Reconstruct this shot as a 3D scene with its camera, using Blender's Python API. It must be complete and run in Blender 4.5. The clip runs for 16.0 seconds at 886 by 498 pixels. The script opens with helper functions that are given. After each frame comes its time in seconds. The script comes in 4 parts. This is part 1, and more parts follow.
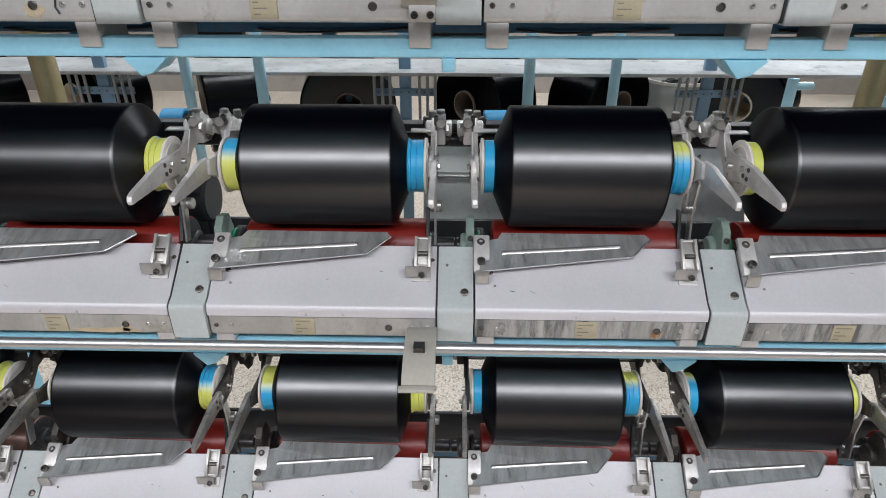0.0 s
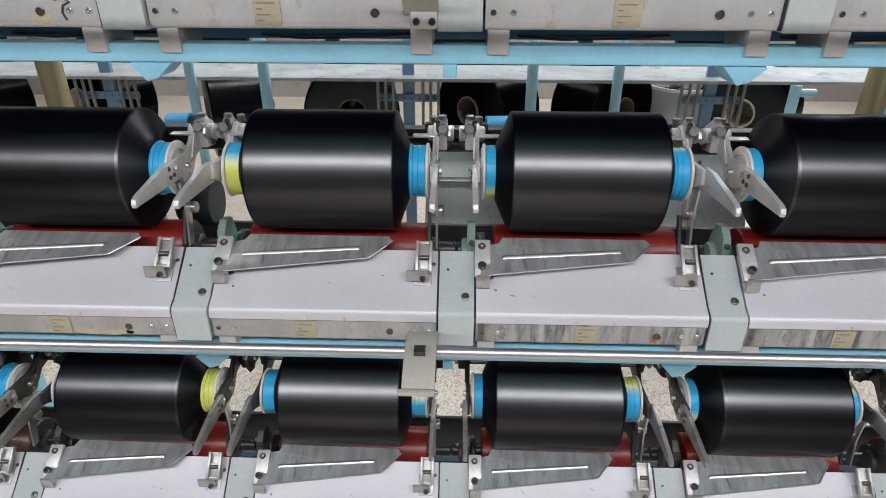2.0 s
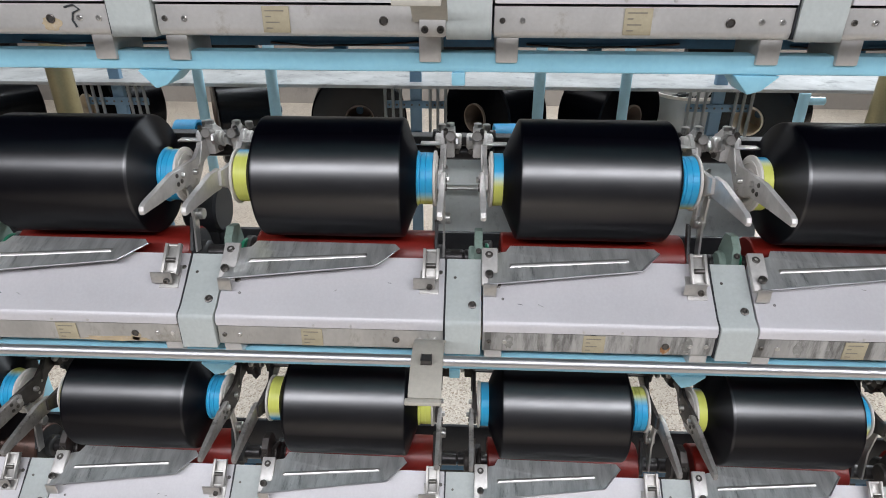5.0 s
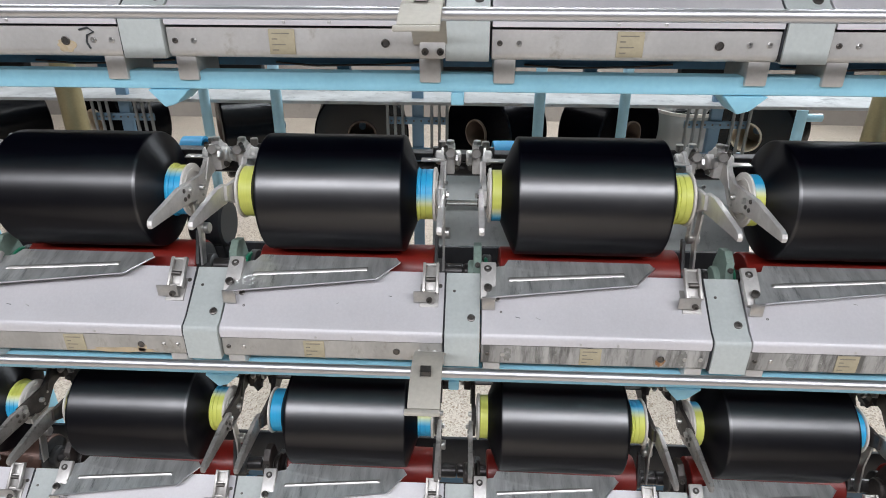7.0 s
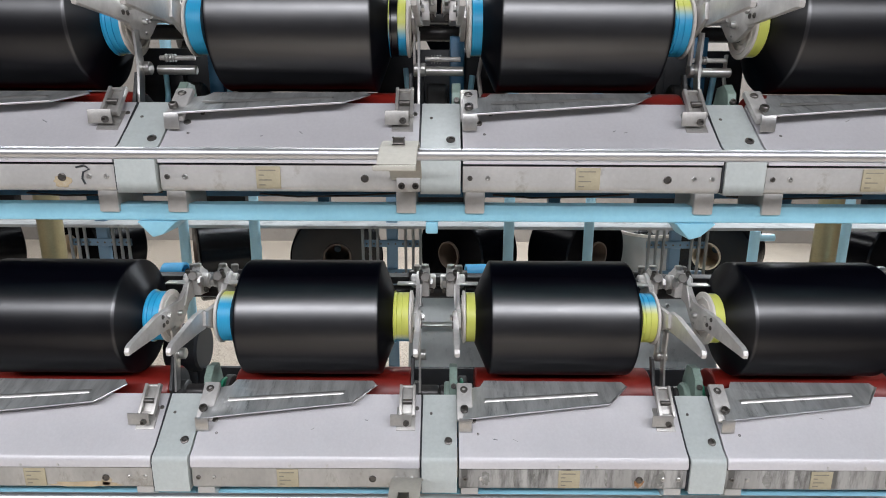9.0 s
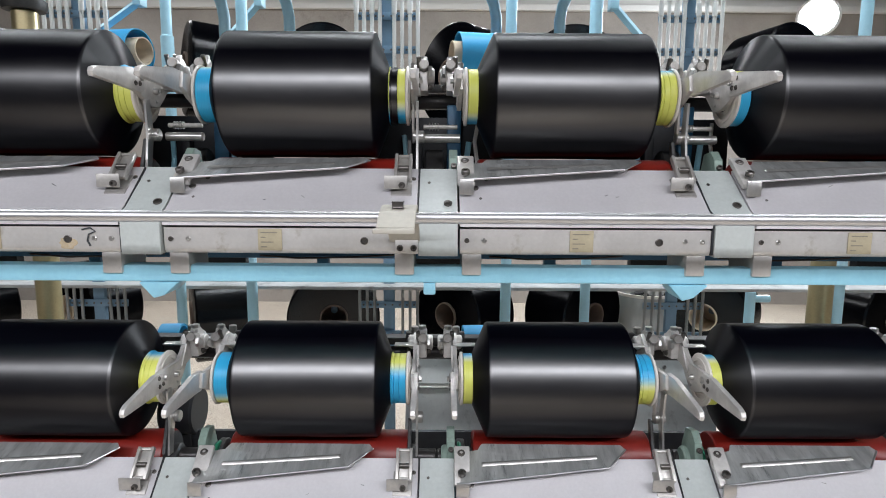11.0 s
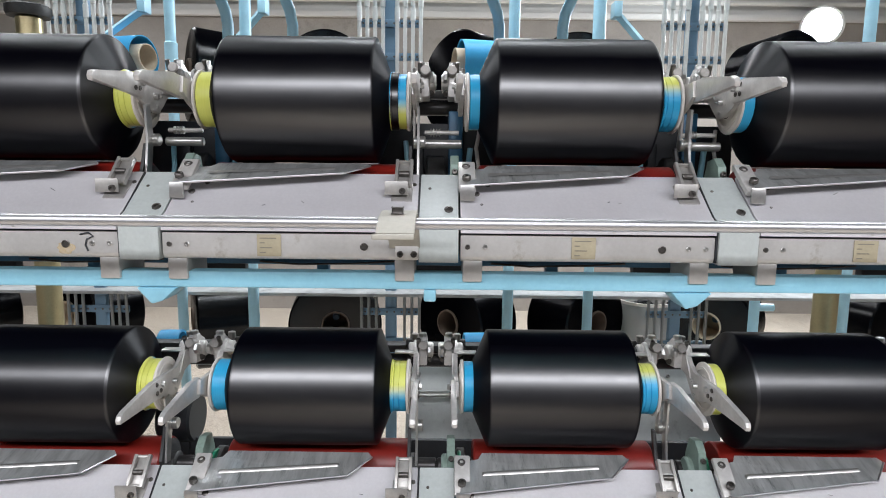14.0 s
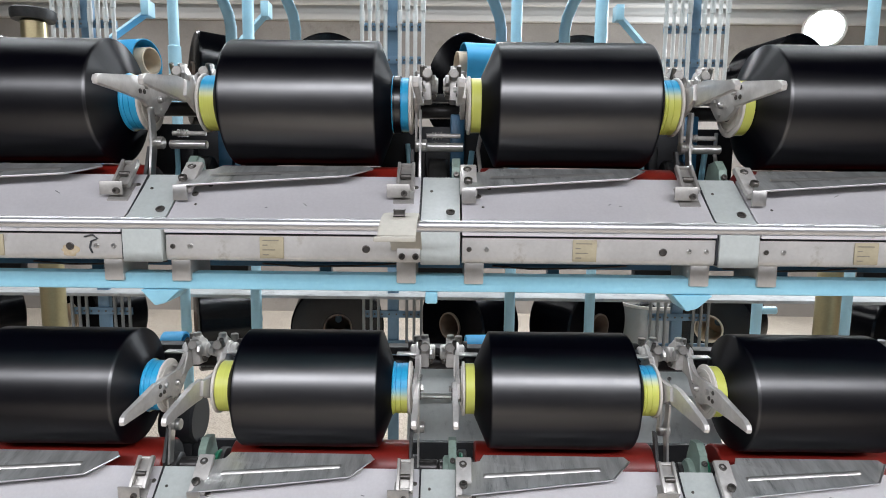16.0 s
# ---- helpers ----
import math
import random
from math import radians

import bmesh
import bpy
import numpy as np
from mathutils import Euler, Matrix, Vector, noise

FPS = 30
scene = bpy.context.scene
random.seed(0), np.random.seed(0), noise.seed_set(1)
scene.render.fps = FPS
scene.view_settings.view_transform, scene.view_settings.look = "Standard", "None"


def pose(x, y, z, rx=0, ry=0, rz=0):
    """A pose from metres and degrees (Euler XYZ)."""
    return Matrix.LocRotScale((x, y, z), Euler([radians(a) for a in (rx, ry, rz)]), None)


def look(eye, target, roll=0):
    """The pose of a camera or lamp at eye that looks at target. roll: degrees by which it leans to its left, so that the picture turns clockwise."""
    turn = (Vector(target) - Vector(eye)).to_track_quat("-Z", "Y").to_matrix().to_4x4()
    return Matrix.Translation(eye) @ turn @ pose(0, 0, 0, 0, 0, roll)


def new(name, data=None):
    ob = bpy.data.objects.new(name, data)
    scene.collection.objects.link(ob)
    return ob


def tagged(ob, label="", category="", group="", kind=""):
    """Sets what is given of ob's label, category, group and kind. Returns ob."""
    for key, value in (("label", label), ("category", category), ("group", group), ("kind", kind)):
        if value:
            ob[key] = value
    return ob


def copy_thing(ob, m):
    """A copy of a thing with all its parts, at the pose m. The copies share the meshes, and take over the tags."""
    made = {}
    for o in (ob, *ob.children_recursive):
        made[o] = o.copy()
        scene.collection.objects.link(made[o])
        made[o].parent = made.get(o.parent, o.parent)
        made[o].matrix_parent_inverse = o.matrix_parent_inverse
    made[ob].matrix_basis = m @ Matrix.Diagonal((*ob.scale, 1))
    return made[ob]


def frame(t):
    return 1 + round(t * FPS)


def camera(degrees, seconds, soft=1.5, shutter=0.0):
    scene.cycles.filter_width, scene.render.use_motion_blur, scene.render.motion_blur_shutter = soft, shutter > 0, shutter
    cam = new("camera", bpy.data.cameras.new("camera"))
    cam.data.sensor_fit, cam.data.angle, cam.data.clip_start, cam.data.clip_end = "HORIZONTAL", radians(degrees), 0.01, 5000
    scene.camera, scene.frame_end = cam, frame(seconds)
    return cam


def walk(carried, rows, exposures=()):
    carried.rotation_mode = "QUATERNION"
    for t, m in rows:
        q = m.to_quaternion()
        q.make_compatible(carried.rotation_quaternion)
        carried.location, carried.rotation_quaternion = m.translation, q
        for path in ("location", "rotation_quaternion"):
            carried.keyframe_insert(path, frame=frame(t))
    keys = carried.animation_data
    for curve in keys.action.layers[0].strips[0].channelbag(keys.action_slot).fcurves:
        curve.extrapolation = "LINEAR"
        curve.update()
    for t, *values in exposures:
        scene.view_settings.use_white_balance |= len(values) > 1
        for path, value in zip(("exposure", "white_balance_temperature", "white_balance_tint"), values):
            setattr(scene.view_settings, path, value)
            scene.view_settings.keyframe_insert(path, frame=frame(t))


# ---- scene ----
cam = camera(72.3, 16.0, 1.0)
PATH = [
    (0, (0.006, 0.007, 1.534), (-0.037, 1.779, 0.608), 0.0),
    (0.5, (0.008, 0.008, 1.533), (-0.038, 1.783, 0.613), -0.0),
    (1, (0.009, 0.007, 1.534), (-0.039, 1.782, 0.614), 0.0),
    (1.5, (0.008, 0.002, 1.535), (-0.042, 1.78, 0.621), 0.1),
    (2, (0.009, 0.002, 1.535), (-0.045, 1.782, 0.625), 0.1),
    (2.5, (0.008, 0.005, 1.534), (-0.048, 1.787, 0.628), 0.1),
    (3, (0.009, 0.005, 1.535), (-0.051, 1.789, 0.632), 0.1),
    (3.5, (0.009, 0.006, 1.534), (-0.055, 1.79, 0.633), 0.1),
    (4, (0.007, 0.007, 1.535), (-0.061, 1.792, 0.636), 0.1),
    (6.5, (0.009, -0.002, 1.536), (-0.07, 1.795, 0.662), 0.2),
    (7, (0.011, -0.011, 1.544), (-0.07, 1.798, 0.694), 0.2),
    (7.5, (0.011, -0.023, 1.551), (-0.07, 1.826, 0.792), 0.2),
    (8, (0.011, -0.029, 1.554), (-0.049, 1.86, 0.899), 0.3),
    (8.5, (0.011, -0.031, 1.557), (-0.018, 1.887, 0.992), 0.3),
    (9, (0.009, -0.037, 1.558), (0.01, 1.905, 1.077), 0.3),
    (9.5, (0.008, -0.047, 1.561), (0.018, 1.915, 1.174), 0.4),
    (10, (0.007, -0.053, 1.563), (0.018, 1.921, 1.238), 0.4),
    (12.5, (0.01, -0.045, 1.558), (0.019, 1.937, 1.286), 0.5),
    (13, (0.01, -0.046, 1.559), (0.017, 1.936, 1.29), 0.6),
    (13.5, (0.011, -0.046, 1.56), (0.015, 1.937, 1.297), 0.6),
    (14, (0.011, -0.043, 1.559), (0.012, 1.94, 1.299), 0.6),
    (14.5, (0.012, -0.041, 1.558), (0.01, 1.942, 1.298), 0.6),
    (15, (0.013, -0.046, 1.56), (0.01, 1.938, 1.302), 0.7),
    (15.5, (0.012, -0.048, 1.559), (0.008, 1.936, 1.306), 0.6),
    (16, (0.012, -0.047, 1.559), (0.005, 1.937, 1.308), 0.6),
]
walk(cam, [(t, look(e, g, r)) for t, e, g, r in PATH],
     [(0, -0.02), (4, 0.0), (7, 0.1), (9, 0.14), (12.5, 0.23), (16, 0.23)])

# ---- world and lights ----
world = bpy.data.worlds.new("world")
scene.world = world
world.use_nodes = True
world.node_tree.nodes["Background"].inputs[0].default_value = (0.75, 0.85, 1.0, 1)
world.node_tree.nodes["Background"].inputs[1].default_value = 0.03
scene.view_settings.exposure = 0.0


def area(name, m, sx, sy, power, colour=(1, 1, 1)):
    la = bpy.data.lights.new(name, "AREA")
    la.shape, la.size, la.size_y, la.energy, la.color = "RECTANGLE", sx, sy, power, colour
    ob = new(name, la)
    ob.matrix_world = m
    return ob


LAMP_Y, LAMP_Z = -0.82, 2.40
# row of fluorescent fittings over the aisle
for lx in (-2.7, -1.35, 0.0, 1.35, 2.7):
    area("tube_light", pose(lx, LAMP_Y, LAMP_Z, 0, 0, 0), 1.33, 0.42, 26, (0.945, 0.955, 1.025))
# added fill lights without fittings, over the creel and beyond
for lx in (-2.0, 0.0, 2.0):
    area("creel_fill_light", pose(lx, 1.95, 3.4), 1.3, 0.12, 30, (0.90, 0.95, 1.0))
    area("far_fill_light", pose(lx * 1.5, 4.6, 3.5), 1.3, 0.15, 58, (0.95, 0.96, 1.0))
area("flood_light_beam", look((3.72, 6.1, 3.02), (0.4, 0.6, 1.6)), 0.34, 0.26, 170, (0.86, 0.93, 1.0))

# ---- materials ----


def nodes_of(name):
    m = bpy.data.materials.new(name)
    m.use_nodes = True
    nt = m.node_tree
    return m, nt, nt.nodes["Principled BSDF"]


def link(nt, a, b):
    nt.links.new(a, b)


def ramp(nt, fac, stops):
    r = nt.nodes.new("ShaderNodeValToRGB")
    while len(r.color_ramp.elements) < len(stops):
        r.color_ramp.elements.new(0.5)
    for e, (p, c) in zip(r.color_ramp.elements, stops):
        e.position, e.color = p, (*c, 1)
    link(nt, fac, r.inputs[0])
    return r.outputs[0]


def noise_tex(nt, scale, detail=4, rough=0.6, stretch=None, coord="Object"):
    tc = nt.nodes.new("ShaderNodeTexCoord")
    n = nt.nodes.new("ShaderNodeTexNoise")
    n.inputs["Scale"].default_value, n.inputs["Detail"].default_value, n.inputs["Roughness"].default_value = scale, detail, rough
    src = tc.outputs[coord]
    if stretch:
        mp = nt.nodes.new("ShaderNodeMapping")
        mp.inputs["Scale"].default_value = stretch
        link(nt, src, mp.inputs[0])
        src = mp.outputs[0]
    link(nt, src, n.inputs["Vector"])
    return n.outputs[0]


def mix(nt, fac, a, b, mode="MIX"):
    m = nt.nodes.new("ShaderNodeMix")
    m.data_type, m.blend_type = "RGBA", mode
    for v, s in ((fac, 0), (a, 6), (b, 7)):
        if hasattr(v, "links"):
            link(nt, v, m.inputs[s])
        else:
            m.inputs[s].default_value = v if s == 0 else (*v, 1)
    return m.outputs[2]


def bump(nt, b, height, strength, distance=0.001):
    n = nt.nodes.new("ShaderNodeBump")
    n.inputs["Strength"].default_value, n.inputs["Distance"].default_value = strength, distance
    link(nt, height, n.inputs["Height"])
    link(nt, n.outputs[0], b.inputs["Normal"])


def plain(name, colour, rough=0.5, metal=0.0, vary=0.15, scale=12.0, grain=180.0, dirt=None, dirt_at=0.62, relief=0.15, stretch=None, spec=0.5):
    """Two scales of colour variation, a little relief, and stains where dirt is given."""
    m, nt, b = nodes_of(name)
    lo, hi = [tuple(max(0, c * k) for c in colour) for k in (1 - vary, 1 + vary)]
    big = noise_tex(nt, scale, 5, 0.6, stretch, "Object")
    col = ramp(nt, big, [(0.3, lo), (0.7, hi)])
    fine = noise_tex(nt, grain, 3, 0.6, stretch)
    col = mix(nt, 0.12, col, fine, "OVERLAY")
    if dirt:
        d = noise_tex(nt, scale * 2.3, 8, 0.72, stretch)
        col = mix(nt, ramp(nt, d, [(dirt_at, (0, 0, 0)), (dirt_at + 0.14, (0.8, 0.8, 0.8))]), col, dirt)
    link(nt, col, b.inputs["Base Color"])
    rr = nt.nodes.new("ShaderNodeMapRange")
    rr.inputs[3].default_value, rr.inputs[4].default_value = max(0.03, rough - 0.08), min(1, rough + 0.1)
    link(nt, big, rr.inputs[0])
    link(nt, rr.outputs[0], b.inputs["Roughness"])
    b.inputs["Metallic"].default_value = metal
    b.inputs["Specular IOR Level"].default_value = spec
    bump(nt, b, fine, relief, 0.0006)
    return m


COVER = plain("satin_aluminium_sheet", (0.62, 0.605, 0.62), 0.48, 0.2, 0.06, 6, 260, (0.50, 0.48, 0.47), 0.66, 0.05)
FRONT = plain("stained_front_sheet", (0.56, 0.55, 0.53), 0.42, 0.45, 0.14, 9, 220, (0.33, 0.30, 0.24), 0.60, 0.08)
FRONT_DIRTY = plain("dirty_front_sheet", (0.45, 0.44, 0.415), 0.42, 0.4, 0.22, 11, 220, (0.20, 0.18, 0.135), 0.55, 0.08, (1.0, 1, 0.5))
STAINED = plain("oily_front_sheet", (0.46, 0.46, 0.45), 0.42, 0.4, 0.25, 10, 220, (0.06, 0.06, 0.055), 0.46, 0.1, (1.4, 1, 0.22))
JOINT = plain("grey_green_paint", (0.46, 0.495, 0.48), 0.42, 0.0, 0.06, 8, 200, (0.38, 0.40, 0.37), 0.66, 0.05)
ARM = plain("cast_aluminium", (0.60, 0.58, 0.555), 0.42, 0.4, 0.18, 30, 300, (0.22, 0.21, 0.19), 0.62, 0.2)
# bottom-tier castings: oil and grease, plus that tier's shade in the colour
ARM_OILY_DIM = plain("oily_dimmed_aluminium", (0.30, 0.285, 0.265), 0.4, 0.45, 0.3, 30, 300, (0.05, 0.045, 0.04), 0.54, 0.3)
ARM_GREASE_SHADE = plain("greasy_shaded_casting", (0.055, 0.048, 0.044), 0.45, 0.3, 0.5, 40, 300, (0.16, 0.14, 0.125), 0.6, 0.5)
ARM_DARK = plain("greasy_cast_iron", (0.06, 0.06, 0.06), 0.5, 0.4, 0.4, 40, 300, (0.20, 0.19, 0.18), 0.62, 0.4)
BRACKET = plain("zinc_plated_bracket", (0.44, 0.425, 0.40), 0.4, 0.6, 0.14, 40, 260, (0.2, 0.18, 0.15), 0.62, 0.1)
STEEL = plain("worn_steel", (0.55, 0.54, 0.52), 0.3, 0.85, 0.12, 30, 260, (0.3, 0.28, 0.25), 0.66, 0.08)
# smudges, and the package's streaky reflection painted into the colour
GUARD = plain("guard_sheet_with_reflections", (0.50, 0.51, 0.50), 0.30, 0.6, 0.42, 16, 200, (0.13, 0.14, 0.135), 0.55, 0.03, (2.4, 0.45, 0.45))
CHROME, _nt, _b = nodes_of("chrome")
_b.inputs["Base Color"].default_value, _b.inputs["Metallic"].default_value = (0.62, 0.62, 0.635, 1), 1.0
link(_nt, ramp(_nt, noise_tex(_nt, 9, 4), [(0.3, (0.38, 0.38, 0.38)), (0.7, (0.45, 0.45, 0.45))]), _b.inputs["Roughness"])
RUST = plain("rust_stain", (0.30, 0.13, 0.045), 0.75, 0.0, 0.4, 60, 300, (0.45, 0.33, 0.2), 0.55)
OCHRE = plain("ochre_drip_stain", (0.46, 0.37, 0.24), 0.6, 0.0, 0.15, 60, 300, (0.50, 0.45, 0.36), 0.55)
DIRT = plain("grey_oil_film", (0.22, 0.22, 0.205), 0.5, 0.2, 0.3, 60, 300, (0.42, 0.42, 0.40), 0.5)
SCRAWL = plain("black_marker", (0.03, 0.035, 0.04), 0.6, 0.0, 0.2)
CLAMP = plain("brass_tinged_steel", (0.43, 0.408, 0.352), 0.6, 0.1, 0.1, 20, 200, (0.38, 0.34, 0.26), 0.64, 0.05)
BOLT = plain("dark_bolt_steel", (0.14, 0.13, 0.12), 0.35, 0.8, 0.3, 60, 300)
SHAFT = plain("dark_oiled_shaft", (0.045, 0.042, 0.042), 0.3, 0.5, 0.3, 20, 200)
BLACK = plain("black_paint_and_gap_shade", (0.02, 0.022, 0.026), 0.5, 0.1, 0.4, 20, 200)
NAVY = plain("navy_trough_paint", (0.03, 0.13, 0.24), 0.4, 0.1, 0.3, 14, 200)
RED = plain("red_rubber_roller", (0.17, 0.011, 0.007), 0.34, 0.0, 0.18, 14, 200, (0.16, 0.012, 0.01), 0.62, 0.05)
BLUE = plain("light_blue_paint", (0.29, 0.60, 0.74), 0.36, 0.0, 0.09, 10, 180, (0.17, 0.36, 0.46), 0.67, 0.08)
POLE = plain("pale_blue_paint", (0.40, 0.66, 0.78), 0.4, 0.0, 0.1, 10, 180, (0.2, 0.34, 0.42), 0.67, 0.08)
STEELBLUE = plain("blue_rack_paint", (0.16, 0.27, 0.38), 0.45, 0.0, 0.12, 10, 180)
GOLD = plain("gold_anodised", (0.50, 0.42, 0.24), 0.34, 0.7, 0.12, 9, 180, (0.3, 0.25, 0.16), 0.64, 0.03)
WHITE = plain("ivory_plastic", (0.74, 0.70, 0.64), 0.4, 0.0, 0.06, 30, 200, (0.5, 0.45, 0.38), 0.66, 0.05)
ROD = plain("white_ceramic_tube", (0.66, 0.65, 0.62), 0.35, 0.0, 0.12, 8, 200, (0.3, 0.3, 0.28), 0.64, 0.05)
CARD = plain("brown_cardboard", (0.15, 0.105, 0.08), 0.8, 0.0, 0.12, 9, 200)
CARTON = plain("brown_carton", (0.36, 0.21, 0.12), 0.8, 0.0, 0.15, 9, 200)
CREAM = plain("cream_paper_tube", (0.66, 0.55, 0.42), 0.7, 0.0, 0.1, 9, 200)
BLUETUBE = plain("blue_paper_tube", (0.03, 0.36, 0.68), 0.5, 0.0, 0.06, 9, 200)
GREEN = plain("green_plastic", (0.02, 0.22, 0.12), 0.4, 0.0, 0.1, 9, 200)
GREENISH = plain("green_grey_casting", (0.22, 0.30, 0.255), 0.45, 0.1, 0.15, 20, 200, (0.16, 0.2, 0.17), 0.6, 0.2)
PAPER = plain("aged_paper_label", (0.38, 0.335, 0.23), 0.7, 0.0, 0.12, 30, 300, (0.38, 0.33, 0.22), 0.62)
INK = plain("faded_ink", (0.22, 0.20, 0.16), 0.8, 0.0, 0.1)
TRAY = plain("grey_tray_sheet", (0.40, 0.41, 0.41), 0.75, 0.0, 0.3, 4, 120, (0.15, 0.16, 0.16), 0.54, spec=0.12)
DUSTY = plain("dusty_grey_green_sheet", (0.68, 0.71, 0.69), 0.5, 0.1, 0.15, 14, 160, (0.40, 0.42, 0.41), 0.58)
GUIDE = plain("grey_guide_tube", (0.25, 0.26, 0.26), 0.5, 0.05, 0.1, 5, 120)
WASTE = plain("dark_yarn_waste", (0.03, 0.034, 0.036), 0.6, 0.0, 0.3)
BROWN = plain("brown_greasy_shaft", (0.10, 0.055, 0.042), 0.35, 0.35, 0.3, 24, 200, (0.03, 0.02, 0.018), 0.55, 0.2)
PAINTED = plain("white_wall_paint", (0.78, 0.77, 0.74), 0.8, 0.0, 0.05, 1.2, 60, (0.6, 0.57, 0.5), 0.68, 0.1)
# unseen closing wall and ceiling, kept dark so the yarn reflects little
AISLE_DARK = plain("unseen_dark_wall", (0.035, 0.035, 0.037), 0.8, 0.0, 0.2, 1.3, 60)
ROOF = plain("grey_soffit", (0.075, 0.075, 0.08), 0.85, 0.0, 0.12, 1.0, 40)
CONCRETE = plain("stained_concrete", (0.33, 0.30, 0.27), 0.85, 0.0, 0.22, 1.3, 60, (0.20, 0.18, 0.16), 0.56, 0.3)


def yarn_material(name, base, rough, shine, spread):
    """Wound filament: fine hoops round the axis, sheen drawn out along it, dull at a flat angle."""
    m, nt, b = nodes_of(name)
    hoops = noise_tex(nt, 1.0, 3, 0.6, (1400, 6, 6))
    bands = noise_tex(nt, 1.0, 3, 0.6, (30, 2, 2))
    col = ramp(nt, hoops, [(0.3, tuple(c * 0.75 for c in base)), (0.7, tuple(c * 1.3 for c in base))])
    link(nt, col, b.inputs["Base Color"])
    rr = nt.nodes.new("ShaderNodeMapRange")
    rr.inputs[3].default_value, rr.inputs[4].default_value = rough - 0.05, rough + 0.05
    link(nt, bands, rr.inputs[0])
    link(nt, rr.outputs[0], b.inputs["Roughness"])
    tan = nt.nodes.new("ShaderNodeTangent")
    tan.direction_type, tan.axis = "RADIAL", "X"
    link(nt, tan.outputs[0], b.inputs["Tangent"])
    b.inputs["Anisotropic"].default_value = spread
    b.inputs["Anisotropic Rotation"].default_value = 0.25
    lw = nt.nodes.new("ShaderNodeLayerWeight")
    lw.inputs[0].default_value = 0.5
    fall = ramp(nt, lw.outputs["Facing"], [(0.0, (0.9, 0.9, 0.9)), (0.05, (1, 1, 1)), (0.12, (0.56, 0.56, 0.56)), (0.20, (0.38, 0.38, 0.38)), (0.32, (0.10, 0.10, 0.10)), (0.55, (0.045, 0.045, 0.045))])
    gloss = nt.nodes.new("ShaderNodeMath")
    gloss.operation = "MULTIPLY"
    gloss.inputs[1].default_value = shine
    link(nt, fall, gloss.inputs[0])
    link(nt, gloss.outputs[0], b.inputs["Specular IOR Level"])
    bump(nt, b, hoops, 0.10, 0.0004)
    return m


YARN = yarn_material("black_filament_yarn", (0.0012, 0.0012, 0.0030), 0.43, 1.95, 0.80)
YARN_FAR = yarn_material("black_supply_yarn", (0.0010, 0.0011, 0.0018), 0.24, 0.42, 0.85)


def tail_material():
    """The tube's end: half lemon yellow, half cyan blue, with soft smeared borders."""
    m, nt, b = nodes_of("two_tone_tube_end")
    tc = nt.nodes.new("ShaderNodeTexCoord")
    sep = nt.nodes.new("ShaderNodeSeparateXYZ")
    link(nt, tc.outputs["Object"], sep.inputs[0])
    at = nt.nodes.new("ShaderNodeMath")
    at.operation = "MULTIPLY_ADD"
    at.inputs[1].default_value, at.inputs[2].default_value = 1 / 0.038 * 0.5, 0.5
    link(nt, sep.outputs[2], at.inputs[0])
    col = ramp(nt, at.outputs[0], [(0.36, (0.03, 0.42, 0.74)), (0.45, (0.30, 0.62, 0.72)), (0.55, (0.74, 0.78, 0.48)), (0.64, (0.73, 0.76, 0.16))])
    lines = noise_tex(nt, 1.0, 2, 0.5, (500, 4, 4))
    col = mix(nt, 0.2, col, lines, "OVERLAY")
    link(nt, col, b.inputs["Base Color"])
    b.inputs["Roughness"].default_value = 0.42
    bump(nt, b, lines, 0.2, 0.0004)
    return m


TAIL = tail_material()


def terrazzo():
    m, nt, b = nodes_of("speckled_terrazzo")
    tc = nt.nodes.new("ShaderNodeTexCoord")
    v = nt.nodes.new("ShaderNodeTexVoronoi")
    v.inputs["Scale"].default_value = 190
    link(nt, tc.outputs["Object"], v.inputs["Vector"])
    chips = ramp(nt, v.outputs["Color"], [(0.12, (0.30, 0.22, 0.15)), (0.35, (0.56, 0.48, 0.39)), (0.8, (0.74, 0.67, 0.57))])
    wear = noise_tex(nt, 1.6, 6, 0.65)
    col = mix(nt, ramp(nt, wear, [(0.45, (0, 0, 0)), (0.8, (0.6, 0.6, 0.6))]), chips, (0.30, 0.26, 0.22))
    link(nt, col, b.inputs["Base Color"])
    b.inputs["Roughness"].default_value = 0.35
    return m


TERRAZZO = terrazzo()


def lamp_glow():
    m, nt, b = nodes_of("lit_lamp_glass")
    b.inputs["Base Color"].default_value = (0.9, 0.95, 1, 1)
    b.inputs["Emission Color"].default_value = (0.86, 0.94, 1, 1)
    b.inputs["Emission Strength"].default_value = 14
    return m


GLOW = lamp_glow()


def clear_plastic():
    m, nt, b = nodes_of("cloudy_clear_plastic")
    b.inputs["Base Color"].default_value = (0.90, 0.92, 0.91, 1)
    b.inputs["Roughness"].default_value = 0.22
    b.inputs["Transmission Weight"].default_value = 0.62
    b.inputs["IOR"].default_value = 1.15
    return m


CLEAR = clear_plastic()

# ---- mesh helpers ----


def thing(name, loc, label, category, group="", kind=""):
    ob = new(name)
    ob.location = loc
    ob.empty_display_size = 0.02
    return tagged(ob, label, category, group, kind)


def finish(bm, name, mat, angle=35):
    bmesh.ops.recalc_face_normals(bm, faces=bm.faces)
    me = bpy.data.meshes.new(name)
    bm.to_mesh(me)
    bm.free()
    me.materials.append(mat)
    me.polygons.foreach_set("use_smooth", [True] * len(me.polygons))
    me.set_sharp_from_angle(angle=radians(angle))
    return me


